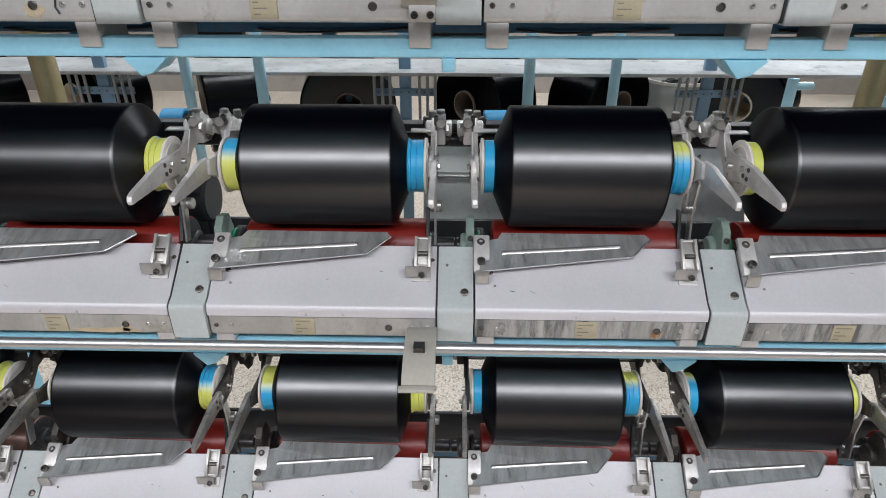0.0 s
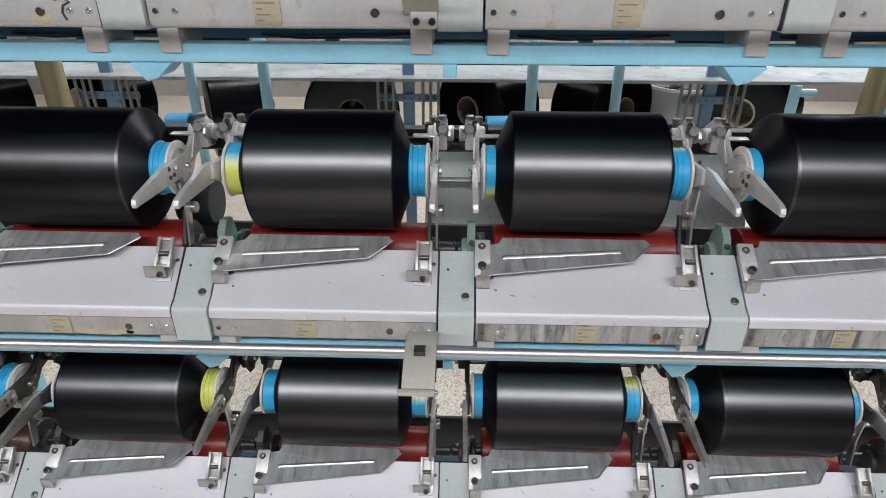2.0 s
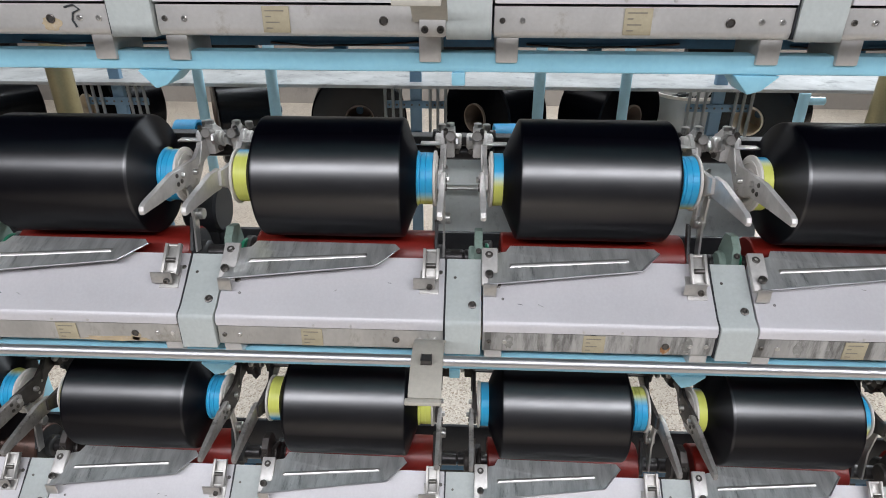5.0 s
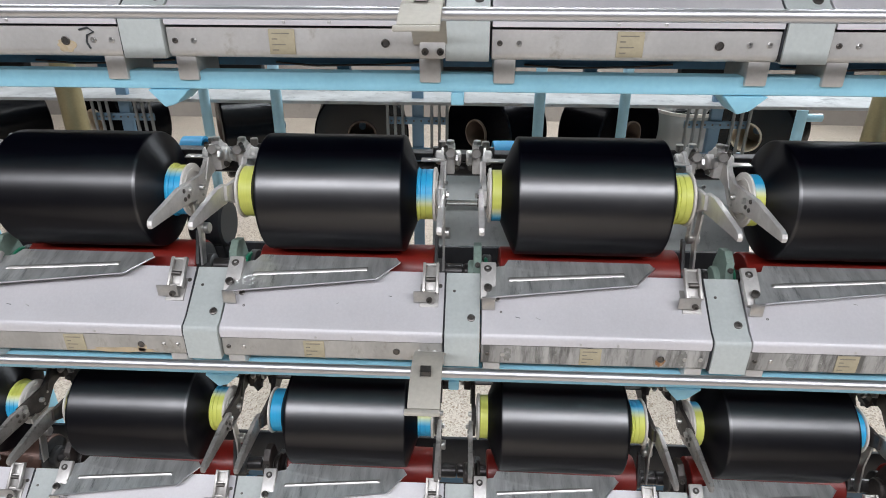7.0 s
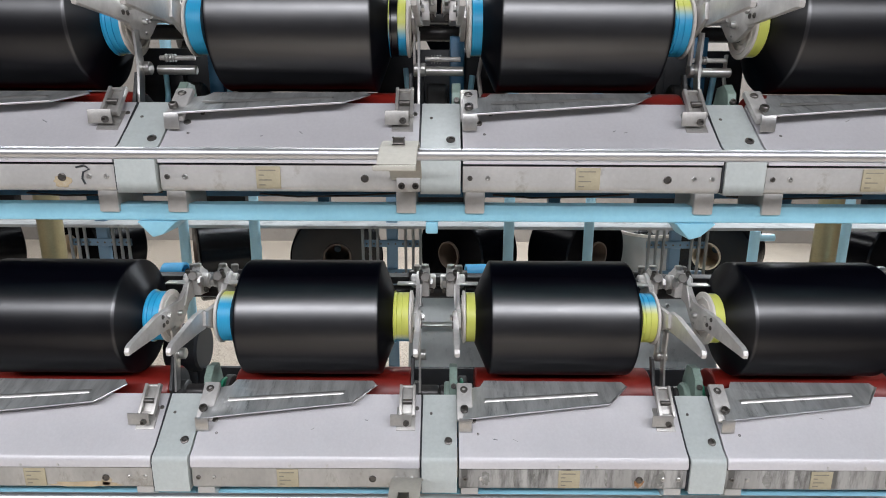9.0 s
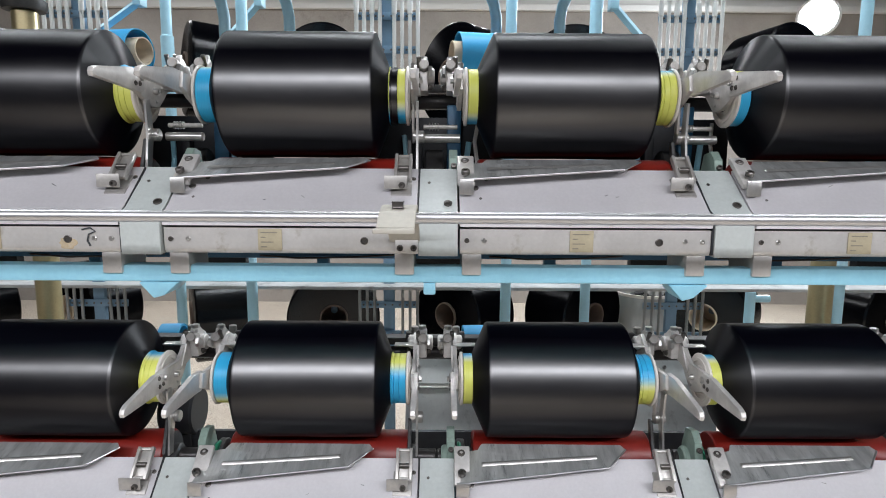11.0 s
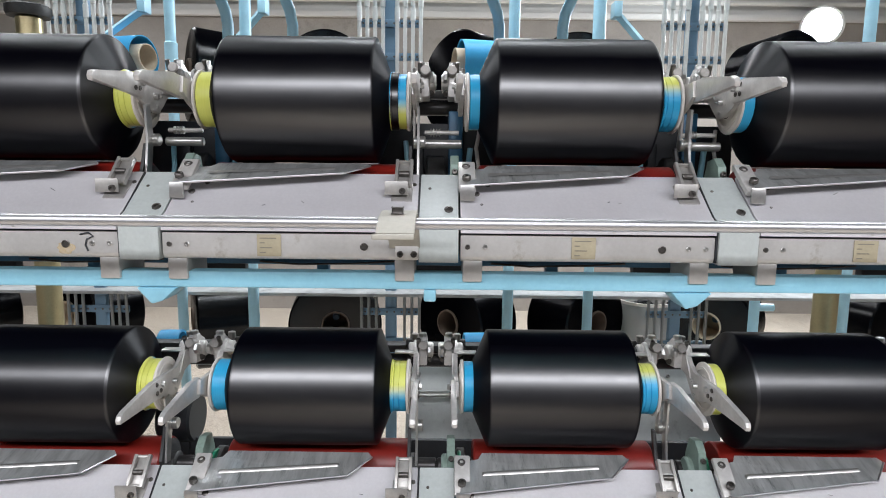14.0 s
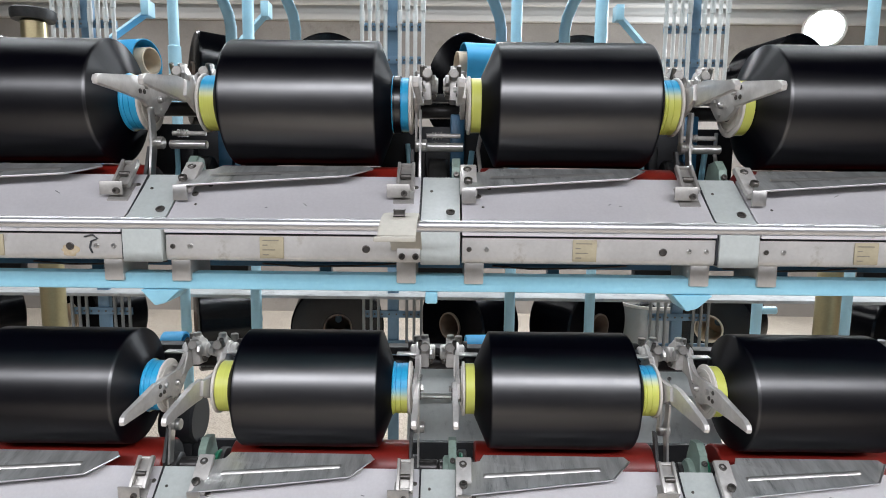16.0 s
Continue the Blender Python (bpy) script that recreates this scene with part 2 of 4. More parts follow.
def part(name, bm, mat, parent, label="", loc=None):
    ob = new(name, finish(bm, name, mat))
    ob.parent = parent
    if loc is not None:
        ob.location = loc
    if label:
        ob["label"] = label
    return ob


def share(ob, loc, parent=None, rot=None):
    """Another part on the same mesh."""
    c = ob.copy()
    scene.collection.objects.link(c)
    c.parent = parent or ob.parent
    c.location = loc
    if rot:
        c.rotation_euler = rot
    return c


def whole(name, bm, mat, label, category, group="", kind="", loc=(0, 0, 0)):
    ob = new(name, finish(bm, name, mat))
    ob.location = loc
    return tagged(ob, label, category, group, kind)


def box(bm, x0, x1, y0, y1, z0, z1, bevel=0.0, m=None):
    r = bmesh.ops.create_cube(bm, size=1.0)
    vs = r["verts"]
    for v in vs:
        v.co = Vector((x0 + (v.co.x + 0.5) * (x1 - x0), y0 + (v.co.y + 0.5) * (y1 - y0), z0 + (v.co.z + 0.5) * (z1 - z0)))
        if m:
            v.co = m @ v.co
    if bevel:
        es = list({e for v in vs for e in v.link_edges})
        bmesh.ops.bevel(bm, geom=es, offset=bevel, segments=2, affect="EDGES", profile=0.5)
    return bm


def prism(bm, pts, x0, x1, bevel=0.0):
    """A closed outline in (y, z), drawn out along x."""
    a = [bm.verts.new((x0, y, z)) for y, z in pts]
    b = [bm.verts.new((x1, y, z)) for y, z in pts]
    n = len(pts)
    fs = [bm.faces.new(a), bm.faces.new(list(reversed(b)))]
    for i in range(n):
        fs.append(bm.faces.new((a[i], b[i], b[(i + 1) % n], a[(i + 1) % n])))
    if bevel:
        es = [e for f in fs[:2] for e in f.edges]
        bmesh.ops.bevel(bm, geom=es, offset=bevel, segments=2, affect="EDGES", profile=0.5)
    return bm


def strip(pts, t):
    """The outline of a bent strip of thickness t along a line in (y, z)."""
    out, back = [], []
    for i, p in enumerate(pts):
        a, b = Vector(pts[max(i - 1, 0)]), Vector(pts[min(i + 1, len(pts) - 1)])
        d = (b - a).normalized()
        n = Vector((-d.y, d.x)) * t / 2
        out.append((p[0] + n.x, p[1] + n.y))
        back.append((p[0] - n.x, p[1] - n.y))
    return out + back[::-1]


def lathe(bm, prof, seg=48, m=None, closed=False):
    """A profile of (x, radius) turned about x; closed joins its ends."""
    rings = []
    for x, r in prof:
        ring = []
        for i in range(seg):
            a = 2 * math.pi * i / seg
            co = Vector((x, r * math.cos(a), r * math.sin(a)))
            ring.append(bm.verts.new(m @ co if m else co))
        rings.append(ring)
    pairs = list(zip(rings, rings[1:])) + ([(rings[-1], rings[0])] if closed else [])
    for a, b in pairs:
        for i in range(seg):
            bm.faces.new((a[i], a[(i + 1) % seg], b[(i + 1) % seg], b[i]))
    if not closed:
        bm.faces.new(rings[0])
        bm.faces.new(rings[-1])
    return bm


def rod(bm, p0, p1, r, seg=16, ends=0.0):
    p0, p1 = Vector(p0), Vector(p1)
    d = p1 - p0
    q = Vector((1, 0, 0)).rotation_difference(d).to_matrix().to_4x4()
    L = d.length
    e = ends or min(r * 0.15, L * 0.2)
    return lathe(bm, [(0, r - e), (e, r), (L - e, r), (L, r - e)], seg, Matrix.Translation(p0) @ q)


def pipe(bm, pts, r, seg=14):
    """A bent pipe through pts."""
    pts = [Vector(p) for p in pts]
    rings = []
    up = None
    for i, p in enumerate(pts):
        d = (pts[min(i + 1, len(pts) - 1)] - pts[max(i - 1, 0)]).normalized()
        if up is None:
            up = d.orthogonal().normalized()
        up = (up - d * up.dot(d)).normalized()
        s = d.cross(up)
        rings.append([bm.verts.new(p + r * (math.cos(2 * math.pi * k / seg) * up + math.sin(2 * math.pi * k / seg) * s)) for k in range(seg)])
    for a, b in zip(rings, rings[1:]):
        for k in range(seg):
            bm.faces.new((a[k], a[(k + 1) % seg], b[(k + 1) % seg], b[k]))
    bm.faces.new(rings[0])
    bm.faces.new(rings[-1])
    return bm


def arc(cx, cz, r, a0, a1, n):
    return [(cx + r * math.cos(radians(a0 + (a1 - a0) * i / n)), cz + r * math.sin(radians(a0 + (a1 - a0) * i / n))) for i in range(n + 1)]


def screw(bm, p, n, r=0.0042, h=0.002):
    """A socket-head screw on a surface at p with normal n."""
    q = Vector((1, 0, 0)).rotation_difference(Vector(n)).to_matrix().to_4x4()
    return lathe(bm, [(-0.002, r), (h * 0.7, r), (h, r * 0.8), (h, r * 0.45), (h * 0.2, r * 0.4), (h * 0.2, 0.0003)], 14, Matrix.Translation(p) @ q)


# ---- the plan ----
PITCH, TIER = 0.36, 0.406
AXIS_Y, AXIS_Z = 0.81, 1.246          # package axis on the middle tier
TIERS = (-1, 0, 1)
MODULES = range(-2, 4)


def package_x(k):
    return -0.174 + PITCH * k


def gap_x(k):
    return 0.006 + PITCH * k          # the gap to the right of package k


def tier_z(j):
    return AXIS_Z + TIER * j


SEAT = {-1: (-0.006, 0.018, -0.012), 0: (-0.001, 0.012, -0.0055), 1: (0.0, -0.004, -0.002)}
RADIUS = {-1: 0.0885, 0: 0.0845, 1: 0.0838}
SHORT = {0: 0.006}                    # packages wound a little shorter at the left end
RIGHT = -0.0065                       # the right end of a package is a little shorter than its left


def seat(k, j):
    """Where the axis of a package lies: each tier's cradles hang a little differently."""
    x, y, z = SEAT[j]
    return Vector((package_x(k) + x, AXIS_Y + y, tier_z(j) + z))


TIER_WORD = {-1: "bottom", 0: "middle", 1: "top"}

# ---- the hall ----
X0, X1, Y0, Y1, TOP = -7.0, 7.0, -2.6, 6.6, 3.95
whole("floor", box(bmesh.new(), X0 - 0.2, X1 + 0.2, Y0 - 0.2, Y1 + 0.2, -0.2, 0), TERRAZZO, "speckled beige terrazzo hall floor", "floor", kind="structure")
whole("ceiling", box(bmesh.new(), X0 - 0.2, X1 + 0.2, Y0 - 0.2, Y1 + 0.2, TOP, TOP + 0.2), ROOF, "unseen closing ceiling, dark grey to limit reflections", "ceiling", kind="structure")
whole("wall_north", box(bmesh.new(), X0, X1, Y1, Y1 + 0.2, 0, 3.14), CONCRETE, "stained grey-brown concrete wall", "wall", kind="structure")
whole("wall_north_upper", box(bmesh.new(), X0, X1, Y1 + 0.01, Y1 + 0.2, 3.144, TOP), PAINTED, "white painted upper part of the wall", "wall", kind="structure")
whole("wall_south", box(bmesh.new(), X0, X1, Y0 - 0.2, Y0, 0, TOP), AISLE_DARK, "unseen closing wall behind the aisle, dark to limit reflections", "wall", kind="structure")
whole("wall_west", box(bmesh.new(), X0 - 0.2, X0, Y0, Y1, 0, TOP), ROOF, "plain grey end wall", "wall", kind="structure")
whole("wall_east", box(bmesh.new(), X1, X1 + 0.2, Y0, Y1, 0, TOP), ROOF, "plain grey end wall", "wall", kind="structure")
whole("trim", box(bmesh.new(), X0, X1, Y1 - 0.07, Y1 - 0.002, 3.13, 3.19, 0.006), PAINTED, "white ledge along the concrete wall", "trim", kind="structure")
whole("conduit_trim", rod(bmesh.new(), (X0, Y1 - 0.09, 3.30), (X1, Y1 - 0.09, 3.30), 0.03), PAINTED, "white pipe along the upper wall", "trim", kind="structure")

# ---- machine: covers, beams, rails ----
SLOPE_N = (0.0, -0.60, 0.80)


def dz(z):
    return z - AXIS_Z


def dy(y):
    return y - AXIS_Y


def cover_outline(front, low, back=0.757):
    top = [(back, 1.146), (0.6965, 1.098)]
    return [(dy(y), dz(z)) for y, z in top + arc(front + 0.0115, 1.0845, 0.0115, 128, 180, 5) + [(front, low), (back, low)]]


def roller_cover(k, j):
    """The wide silver cover of one winding position with its front sheet, screws, holes and paper label."""
    th = thing("roller_cover", (package_x(k), AXIS_Y, tier_z(j)),
               "brushed silver metal cover with stained front sheet and paper label" if j < 1 else "brushed silver metal cover with grey front sheet and paper label",
               "machine cover", "covers of the %s tier" % TIER_WORD[j])
    h = PITCH / 2 - 0.0265
    part("cover_sheet", prism(bmesh.new(), cover_outline(0.680, 1.0775), -h, h, 0.0008), COVER, th)
    low = [(0.757, 1.0745), (0.6835, 1.0745), (0.6835, 1.050)] + arc(0.6905, 1.0495, 0.007, 190, 270, 4) + [(0.757, 1.0425)]
    oily = j == 0 and k >= 1
    part("front_sheet", prism(bmesh.new(), [(dy(y), dz(z)) for y, z in low], -h, h, 0.0006), STAINED if oily else FRONT if j > 0 else FRONT_DIRTY, th,
         "front sheet streaked with dark oil" if oily else "")
    f = 0.6833
    for x in (-0.145, -0.124, 0.122, 0.143):
        part("front_screw", screw(bmesh.new(), (x, dy(f), dz(1.0605)), (0, -1, 0), 0.0031, 0.0015), STEEL if x > -0.14 else BOLT, th)
    part("sight_hole", lathe(bmesh.new(), [(0, 0.0048), (0.0012, 0.0048), (0.0016, 0.004), (0.0004, 0.0032), (0.0003, 0.0004)], 16,
                             Matrix.Translation((0.09, dy(f), dz(1.0595))) @ pose(0, 0, 0, 0, 0, -90)), BOLT, th, "dark hole with a rusty rim")
    lx = -0.0245 + 0.0195 * (k % 2)
    lab = part("paper_label", box(bmesh.new(), lx - 0.0145, lx + 0.0145, dy(f) - 0.0012, dy(f), dz(1.047), dz(1.0735), 0.0003), PAPER, th, "yellowed paper label with unreadable writing")
    for i in range(4):
        zz = dz(1.0695) - i * 0.0058
        part("writing_bar", box(bmesh.new(), lx - 0.011, lx - 0.011 + (0.020, 0.006, 0.015, 0.007)[i], dy(f) - 0.0016, dy(f) - 0.0011, zz - 0.0012, zz), INK, lab)
    for x, y in ((-0.133, 0.727), (0.133, 0.7265)):
        z = 1.098 + (y - 0.6965) * 0.793
        part("cover_screw", screw(bmesh.new(), (x, dy(y), dz(z)), SLOPE_N, 0.0042, 0.0018), BOLT, th)
    part("rivet", screw(bmesh.new(), (-0.127, dy(0.712), dz(1.110)), SLOPE_N, 0.0018, 0.0008), BOLT, th)
    rnd = random.Random(31 * k + 7 * j)
    for n in range(2):
        x, y = rnd.uniform(-0.11, 0.11), rnd.uniform(0.703, 0.735)
        z = 1.098 + (y - 0.6965) * 0.793
        a = rnd.uniform(-0.9, 0.9)
        L = rnd.uniform(0.003, 0.009)
        part("scratch", rod(bmesh.new(), (x, dy(y), dz(z)), (x + L * math.cos(a), dy(y) + L * math.sin(a) * 0.78, dz(z) + L * math.sin(a) * 0.62), 0.00045, 6), (SCRAWL, DIRT)[n], th)
    for x in (-0.118, 0.148):
        part("cover_screw", screw(bmesh.new(), (x, dy(0.7405), dz(1.133)), SLOPE_N, 0.0030, 0.0012), BOLT, th)
    for x in (-0.02, 0.03):
        part("lip_rivet", screw(bmesh.new(), (x, dy(0.6802), dz(1.081)), (0, -1, 0), 0.0018, 0.0008), STEEL, th)
    if (k, j) in ((1, 0), (-1, 1), (-1, 0)):
        stain(th, 0.09, 1.0545, 0.011 if j else 0.007, 0.008, OCHRE if (k, j) != (1, 0) else RUST, "rust_stain", k + 7)
    if (k, j) == (-1, 0):
        stain(th, 0.062, 1.0495, 0.05, 0.0045, OCHRE, "drip_stain", 3)
    if (k, j) == (-1, 1):
        bm = bmesh.new()
        f3 = dy(0.6827)
        pipe(bm, [(0.108, f3, dz(1.071)), (0.118, f3, dz(1.0735)), (0.124, f3, dz(1.069)), (0.116, f3, dz(1.0655)), (0.114, f3, dz(1.058)), (0.117, f3, dz(1.051))], 0.0011, 6)
        part("marker_scrawl", bm, SCRAWL, th, "black marker scrawl")
    if (k, j) in ((1, 0), (2, 0)):
        for n, (xx, ww, hh) in enumerate(((-0.118, 0.006, 0.012), (-0.078, 0.0022, 0.013), (-0.052, 0.0018, 0.011), (0.045, 0.0022, 0.013), (0.118, 0.007, 0.012))):
            stain(th, xx + 0.02 * (k - 1), 1.0605, ww, hh, DIRT, "oil_streak", n + k)
    # hanging tabs under both ends
    for s in (-1, 1):
        x = s * (h - 0.003)
        part("hanger_tab", box(bmesh.new(), min(x, x - s * 0.024), max(x, x - s * 0.024), dy(0.688), dy(0.752), dz(1.0165), dz(1.044), 0.002), FRONT, th, "bent steel hanger tab")
    return th


def stain(th, x, z, w, h, mat, name, seed):
    """A thin uneven patch on the front sheet."""
    rnd = random.Random(seed)
    ring = []
    for i in range(18):
        a = 2 * math.pi * i / 18
        q = 0.7 + 0.45 * rnd.random()
        ring.append((x + w * q * math.cos(a), dz(z) + h * q * math.sin(a)))
    bm = bmesh.new()
    a = [bm.verts.new((xx, dy(0.6832), zz)) for xx, zz in ring]
    b = [bm.verts.new((xx, dy(0.6836), zz)) for xx, zz in ring]
    bm.faces.new(a)
    bm.faces.new(b[::-1])
    for i in range(18):
        bm.faces.new((a[i], b[i], b[(i + 1) % 18], a[(i + 1) % 18]))
    return part(name, bm, mat, th)


def joint_cover(k, j):
    th = thing("joint_cover", (gap_x(k), AXIS_Y, tier_z(j)), "narrow grey-green painted cover between two silver covers", "machine cover", "joint covers of the %s tier" % TIER_WORD[j])
    part("cover_sheet", prism(bmesh.new(), cover_outline(0.6785, 1.0418), -0.0238, 0.0238, 0.0008), JOINT, th)
    # black strip fills the left seam, standing in for its dark gap
    part("seam_dark_strip", prism(bmesh.new(), cover_outline(0.6815, 1.0440, 0.755), -0.0262, -0.0240), BLACK, th, "black strip in place of the seam's dark gap")
    part("cover_screw", screw(bmesh.new(), (0.012, dy(0.704), dz(1.104)), SLOPE_N, 0.0055, 0.002), BOLT, th)
    part("cover_screw", screw(bmesh.new(), (-0.012, dy(0.735), dz(1.1285)), SLOPE_N, 0.002, 0.001), BOLT, th)
    return th


for j in TIERS:
    for k in range(-3, 5):
        roller_cover(k, j)
        joint_cover(k, j)


def frame_beam(j):
    z = tier_z(j)
    th = thing("frame_beam", (0, AXIS_Y, z), "light blue painted steel beam under the covers, chipped", "machine beam", "blue beams")
    part("beam", box(bmesh.new(), -1.5, 1.5, dy(0.692), dy(0.716), dz(1.0055), dz(1.0265), 0.003), BLUE, th)
    part("rear_flange", box(bmesh.new(), -1.5, 1.5, dy(0.718), dy(0.760), dz(1.006), dz(1.010), 0.001), BLUE, th)
    for k in range(-3, 4):
        g = gap_x(k)
        if k % 2:
            pts = [(-0.024, -0.0005), (0.026, -0.0005), (0.008, -0.017), (-0.006, -0.021)]
            shift = 0.012 if k < 0 else -0.048
            bm = bmesh.new()
            a = [bm.verts.new((g + x + shift, dy(0.690), dz(1.0055) + zz)) for x, zz in pts]
            b = [bm.verts.new((g + x + shift, dy(0.735), dz(1.0055) + zz)) for x, zz in pts]
            bm.faces.new(a)
            bm.faces.new(b[::-1])
            for i in range(4):
                bm.faces.new((a[i], b[i], b[(i + 1) % 4], a[(i + 1) % 4]))
            bmesh.ops.bevel(bm, geom=bm.edges[:], offset=0.002, segments=2, affect="EDGES", profile=0.5)
            part("gusset", bm, BLUE, th)
        else:
            part("lug", box(bmesh.new(), g - 0.018, g - 0.003, dy(0.690), dy(0.71), dz(0.991), dz(1.0055), 0.002), BLUE, th)
    return th


def trough(j):
    """The dark blue channel behind the beam, with long slots that let the back show through."""
    th = thing("cable_trough", (0, AXIS_Y, tier_z(j)), "dark navy steel trough with long slots under the covers", "trough", "navy troughs")
    part("upper_rail", box(bmesh.new(), -1.5, 1.5, dy(0.896), dy(0.916), dz(1.0035), dz(1.0375), 0.001), NAVY, th)
    part("back_sheet", box(bmesh.new(), -1.5, 1.5, dy(0.917), dy(0.921), dz(1.006), dz(1.062), 0.001), NAVY, th)
    part("lower_rail", box(bmesh.new(), -1.5, 1.5, dy(0.896), dy(0.916), dz(0.974), dz(0.991), 0.001), NAVY, th)
    for k in range(-3, 4):
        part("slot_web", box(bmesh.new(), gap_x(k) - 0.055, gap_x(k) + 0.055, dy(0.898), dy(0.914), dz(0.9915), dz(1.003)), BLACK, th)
        part("slot_web", box(bmesh.new(), package_x(k) - 0.012, package_x(k) + 0.006, dy(0.898), dy(0.914), dz(0.9915), dz(1.003)), NAVY, th)
        part("wire", pipe(bmesh.new(), [(package_x(k) - 0.10, dy(0.893), dz(1.008)), (package_x(k) - 0.04, dy(0.889), dz(1.0045)), (package_x(k) + 0.05, dy(0.890), dz(1.0065)), (package_x(k) + 0.11, dy(0.893), dz(1.010))], 0.0016, 6), ARM_DARK, th, "thin dark cable")
    return th


def rail(j):
    th = thing("guide_rail", (0, 0.59, tier_z(j) + dz(1.0965)), "polished chrome rail running along the machine", "rail", "chrome rails")
    part("rail_bar", rod(bmesh.new(), (-1.6, 0, 0), (1.6, 0, 0), 0.0062, 28), CHROME, th)
    for x in (-1.6, 1.6):
        part("end_cap", rod(bmesh.new(), (x - 0.012, 0, 0), (x + 0.012, 0, 0), 0.0072, 24), BLACK, th, "black rail end cap")
    return th


def rail_clamp(j):
    th = thing("rail_clamp", (-0.034, AXIS_Y, tier_z(j)), "bent brass-tinged steel clamp holding the chrome rail", "clamp", "rail clamps")
    line = [(0.681, 1.060), (0.655, 1.078), (0.625, 1.100), (0.605, 1.1078), (0.585, 1.1082), (0.560, 1.1050), (0.540, 1.0985), (0.528, 1.0915)]
    part("clamp_strip", prism(bmesh.new(), [(dy(y), dz(z)) for y, z in strip(line, 0.003)], -0.019, 0.018, 0.0007), CLAMP, th)
    part("lip", box(bmesh.new(), -0.022, 0.018, dy(0.520), dy(0.5275), dz(1.0872), dz(1.0922), 0.0012), CLAMP, th)
    part("base_plate", box(bmesh.new(), -0.012, 0.016, dy(0.676), dy(0.681), dz(1.045), dz(1.063), 0.001), FRONT, th)
    for x in (-0.006, 0.0105):
        part("bolt", screw(bmesh.new(), (x, dy(0.676), dz(1.052)), (0, -1, 0), 0.004, 0.004), BOLT, th)
    part("clamp_bolt", box(bmesh.new(), -0.0065, 0.0045, dy(0.577), dy(0.566), dz(1.1085), dz(1.1145), 0.001), BOLT, th, "square bolt head")
    return th


for j in TIERS:
    frame_beam(j)
    trough(j)
    rail(j)
    rail_clamp(j)

# ---- drive rollers ----
ROLL_R = 0.040


def drive_roller(k, j):
    th = thing("drive_roller", seat(k, j) + Vector((0, 0, -RADIUS[j] - ROLL_R - 0.0008)), "dark red rubber drive roller on a black steel shaft" if (k, j) != (-2, -1) else "brown greasy drive roller on a black steel shaft", "roller", "drive rollers of the %s tier" % TIER_WORD[j])
    r = ROLL_R
    part("roller", lathe(bmesh.new(), [(-0.126, 0.014), (-0.126, r - 0.002), (-0.124, r), (0.136, r), (0.138, r - 0.002), (0.138, 0.014)], 56), RED if (k, j) != (-2, -1) else BROWN, th)
    part("end_ring", lathe(bmesh.new(), [(0.1384, 0.014), (0.1384, 0.036), (0.1392, 0.037), (0.1396, 0.036), (0.1396, 0.014)], 40), ARM_DARK, th)
    part("shaft", rod(bmesh.new(), (-0.1795, 0, 0), (0.1795, 0, 0), 0.0125, 20), SHAFT, th)
    part("collar", lathe(bmesh.new(), [(0.140, 0.010), (0.140, 0.019), (0.150, 0.019), (0.152, 0.016), (0.152, 0.010)], 24), ARM_DARK, th)
    part("bearing", lathe(bmesh.new(), [(-0.152, 0.010), (-0.152, 0.024), (-0.149, 0.027), (-0.139, 0.027), (-0.137, 0.024), (-0.137, 0.010)], 24), ARM_DARK, th)
    return th


for j in TIERS:
    for k in MODULES:
        drive_roller(k, j)

# ---- yarn packages ----
PACKAGES = {}
RIGHT_LAG = {1: 65}                   # degrees by which the right tube end lags behind the left, if not 105


def yarn_package(k, j, radius, thick_tail=0.0):
    th = thing("yarn_package", seat(k, j), "full black filament yarn package with yellow and blue tube ends", "yarn package", "packages of the %s tier" % TIER_WORD[j])
    r = radius
    prof = [(-0.128, 0.0372), (-0.127, 0.040), (-0.1085, r - 0.0025), (-0.1075, r - 0.0010), (-0.1055, r), (-0.1035, r), (-0.1, r)]
    prof += [(x, r + 0.0002 * math.sin(x * 60)) for x in (-0.08, -0.05, -0.02, 0.01, 0.04, 0.07, 0.085)]
    prof += [(0.0955, r), (0.0978, r), (0.0995, r), (0.1015, r - 0.0010), (0.1025, r - 0.0025), (0.1185, 0.040), (0.1195, 0.0372)]
    prof = [(x + (RIGHT if x > 0.09 else SHORT.get(k, 0) if x < -0.09 else 0), q) for x, q in prof]
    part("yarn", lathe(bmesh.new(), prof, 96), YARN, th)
    grooved = [(0.118, 0.034), (0.118, 0.0372), (0.1200, 0.0392), (0.1215, 0.0372), (0.1240, 0.0366), (0.1244, 0.0352), (0.1250, 0.0366), (0.1315, 0.0366), (0.1319, 0.0356), (0.1324, 0.0366), (0.1412, 0.0366), (0.1415, 0.030)]
    smooth = [(0.112, 0.034), (0.112, 0.0370), (0.1405, 0.0370), (0.1412, 0.0362), (0.1415, 0.030)]
    for s in (-1, 1):
        p = grooved if s > 0 else smooth
        tube = part("tube_end", lathe(bmesh.new(), [(s * x + (RIGHT if s > 0 else 0), q) for x, q in p], 56), TAIL, th, "tube end in lemon yellow and cyan")
        tube.rotation_euler = (radians(RIGHT_LAG.get(k, 105) if s > 0 else 0), 0, 0)
    if (k, j) == (0, 1):
        part("transfer_tail", lathe(bmesh.new(), [(x + RIGHT, q) for x, q in ((0.118, 0.036), (0.118, 0.0385), (0.1225, 0.0385), (0.1229, 0.0378), (0.1233, 0.0385), (0.1305, 0.0385), (0.1312, 0.036))], 48), YARN, th, "black yarn wound on the tube end")
    return th


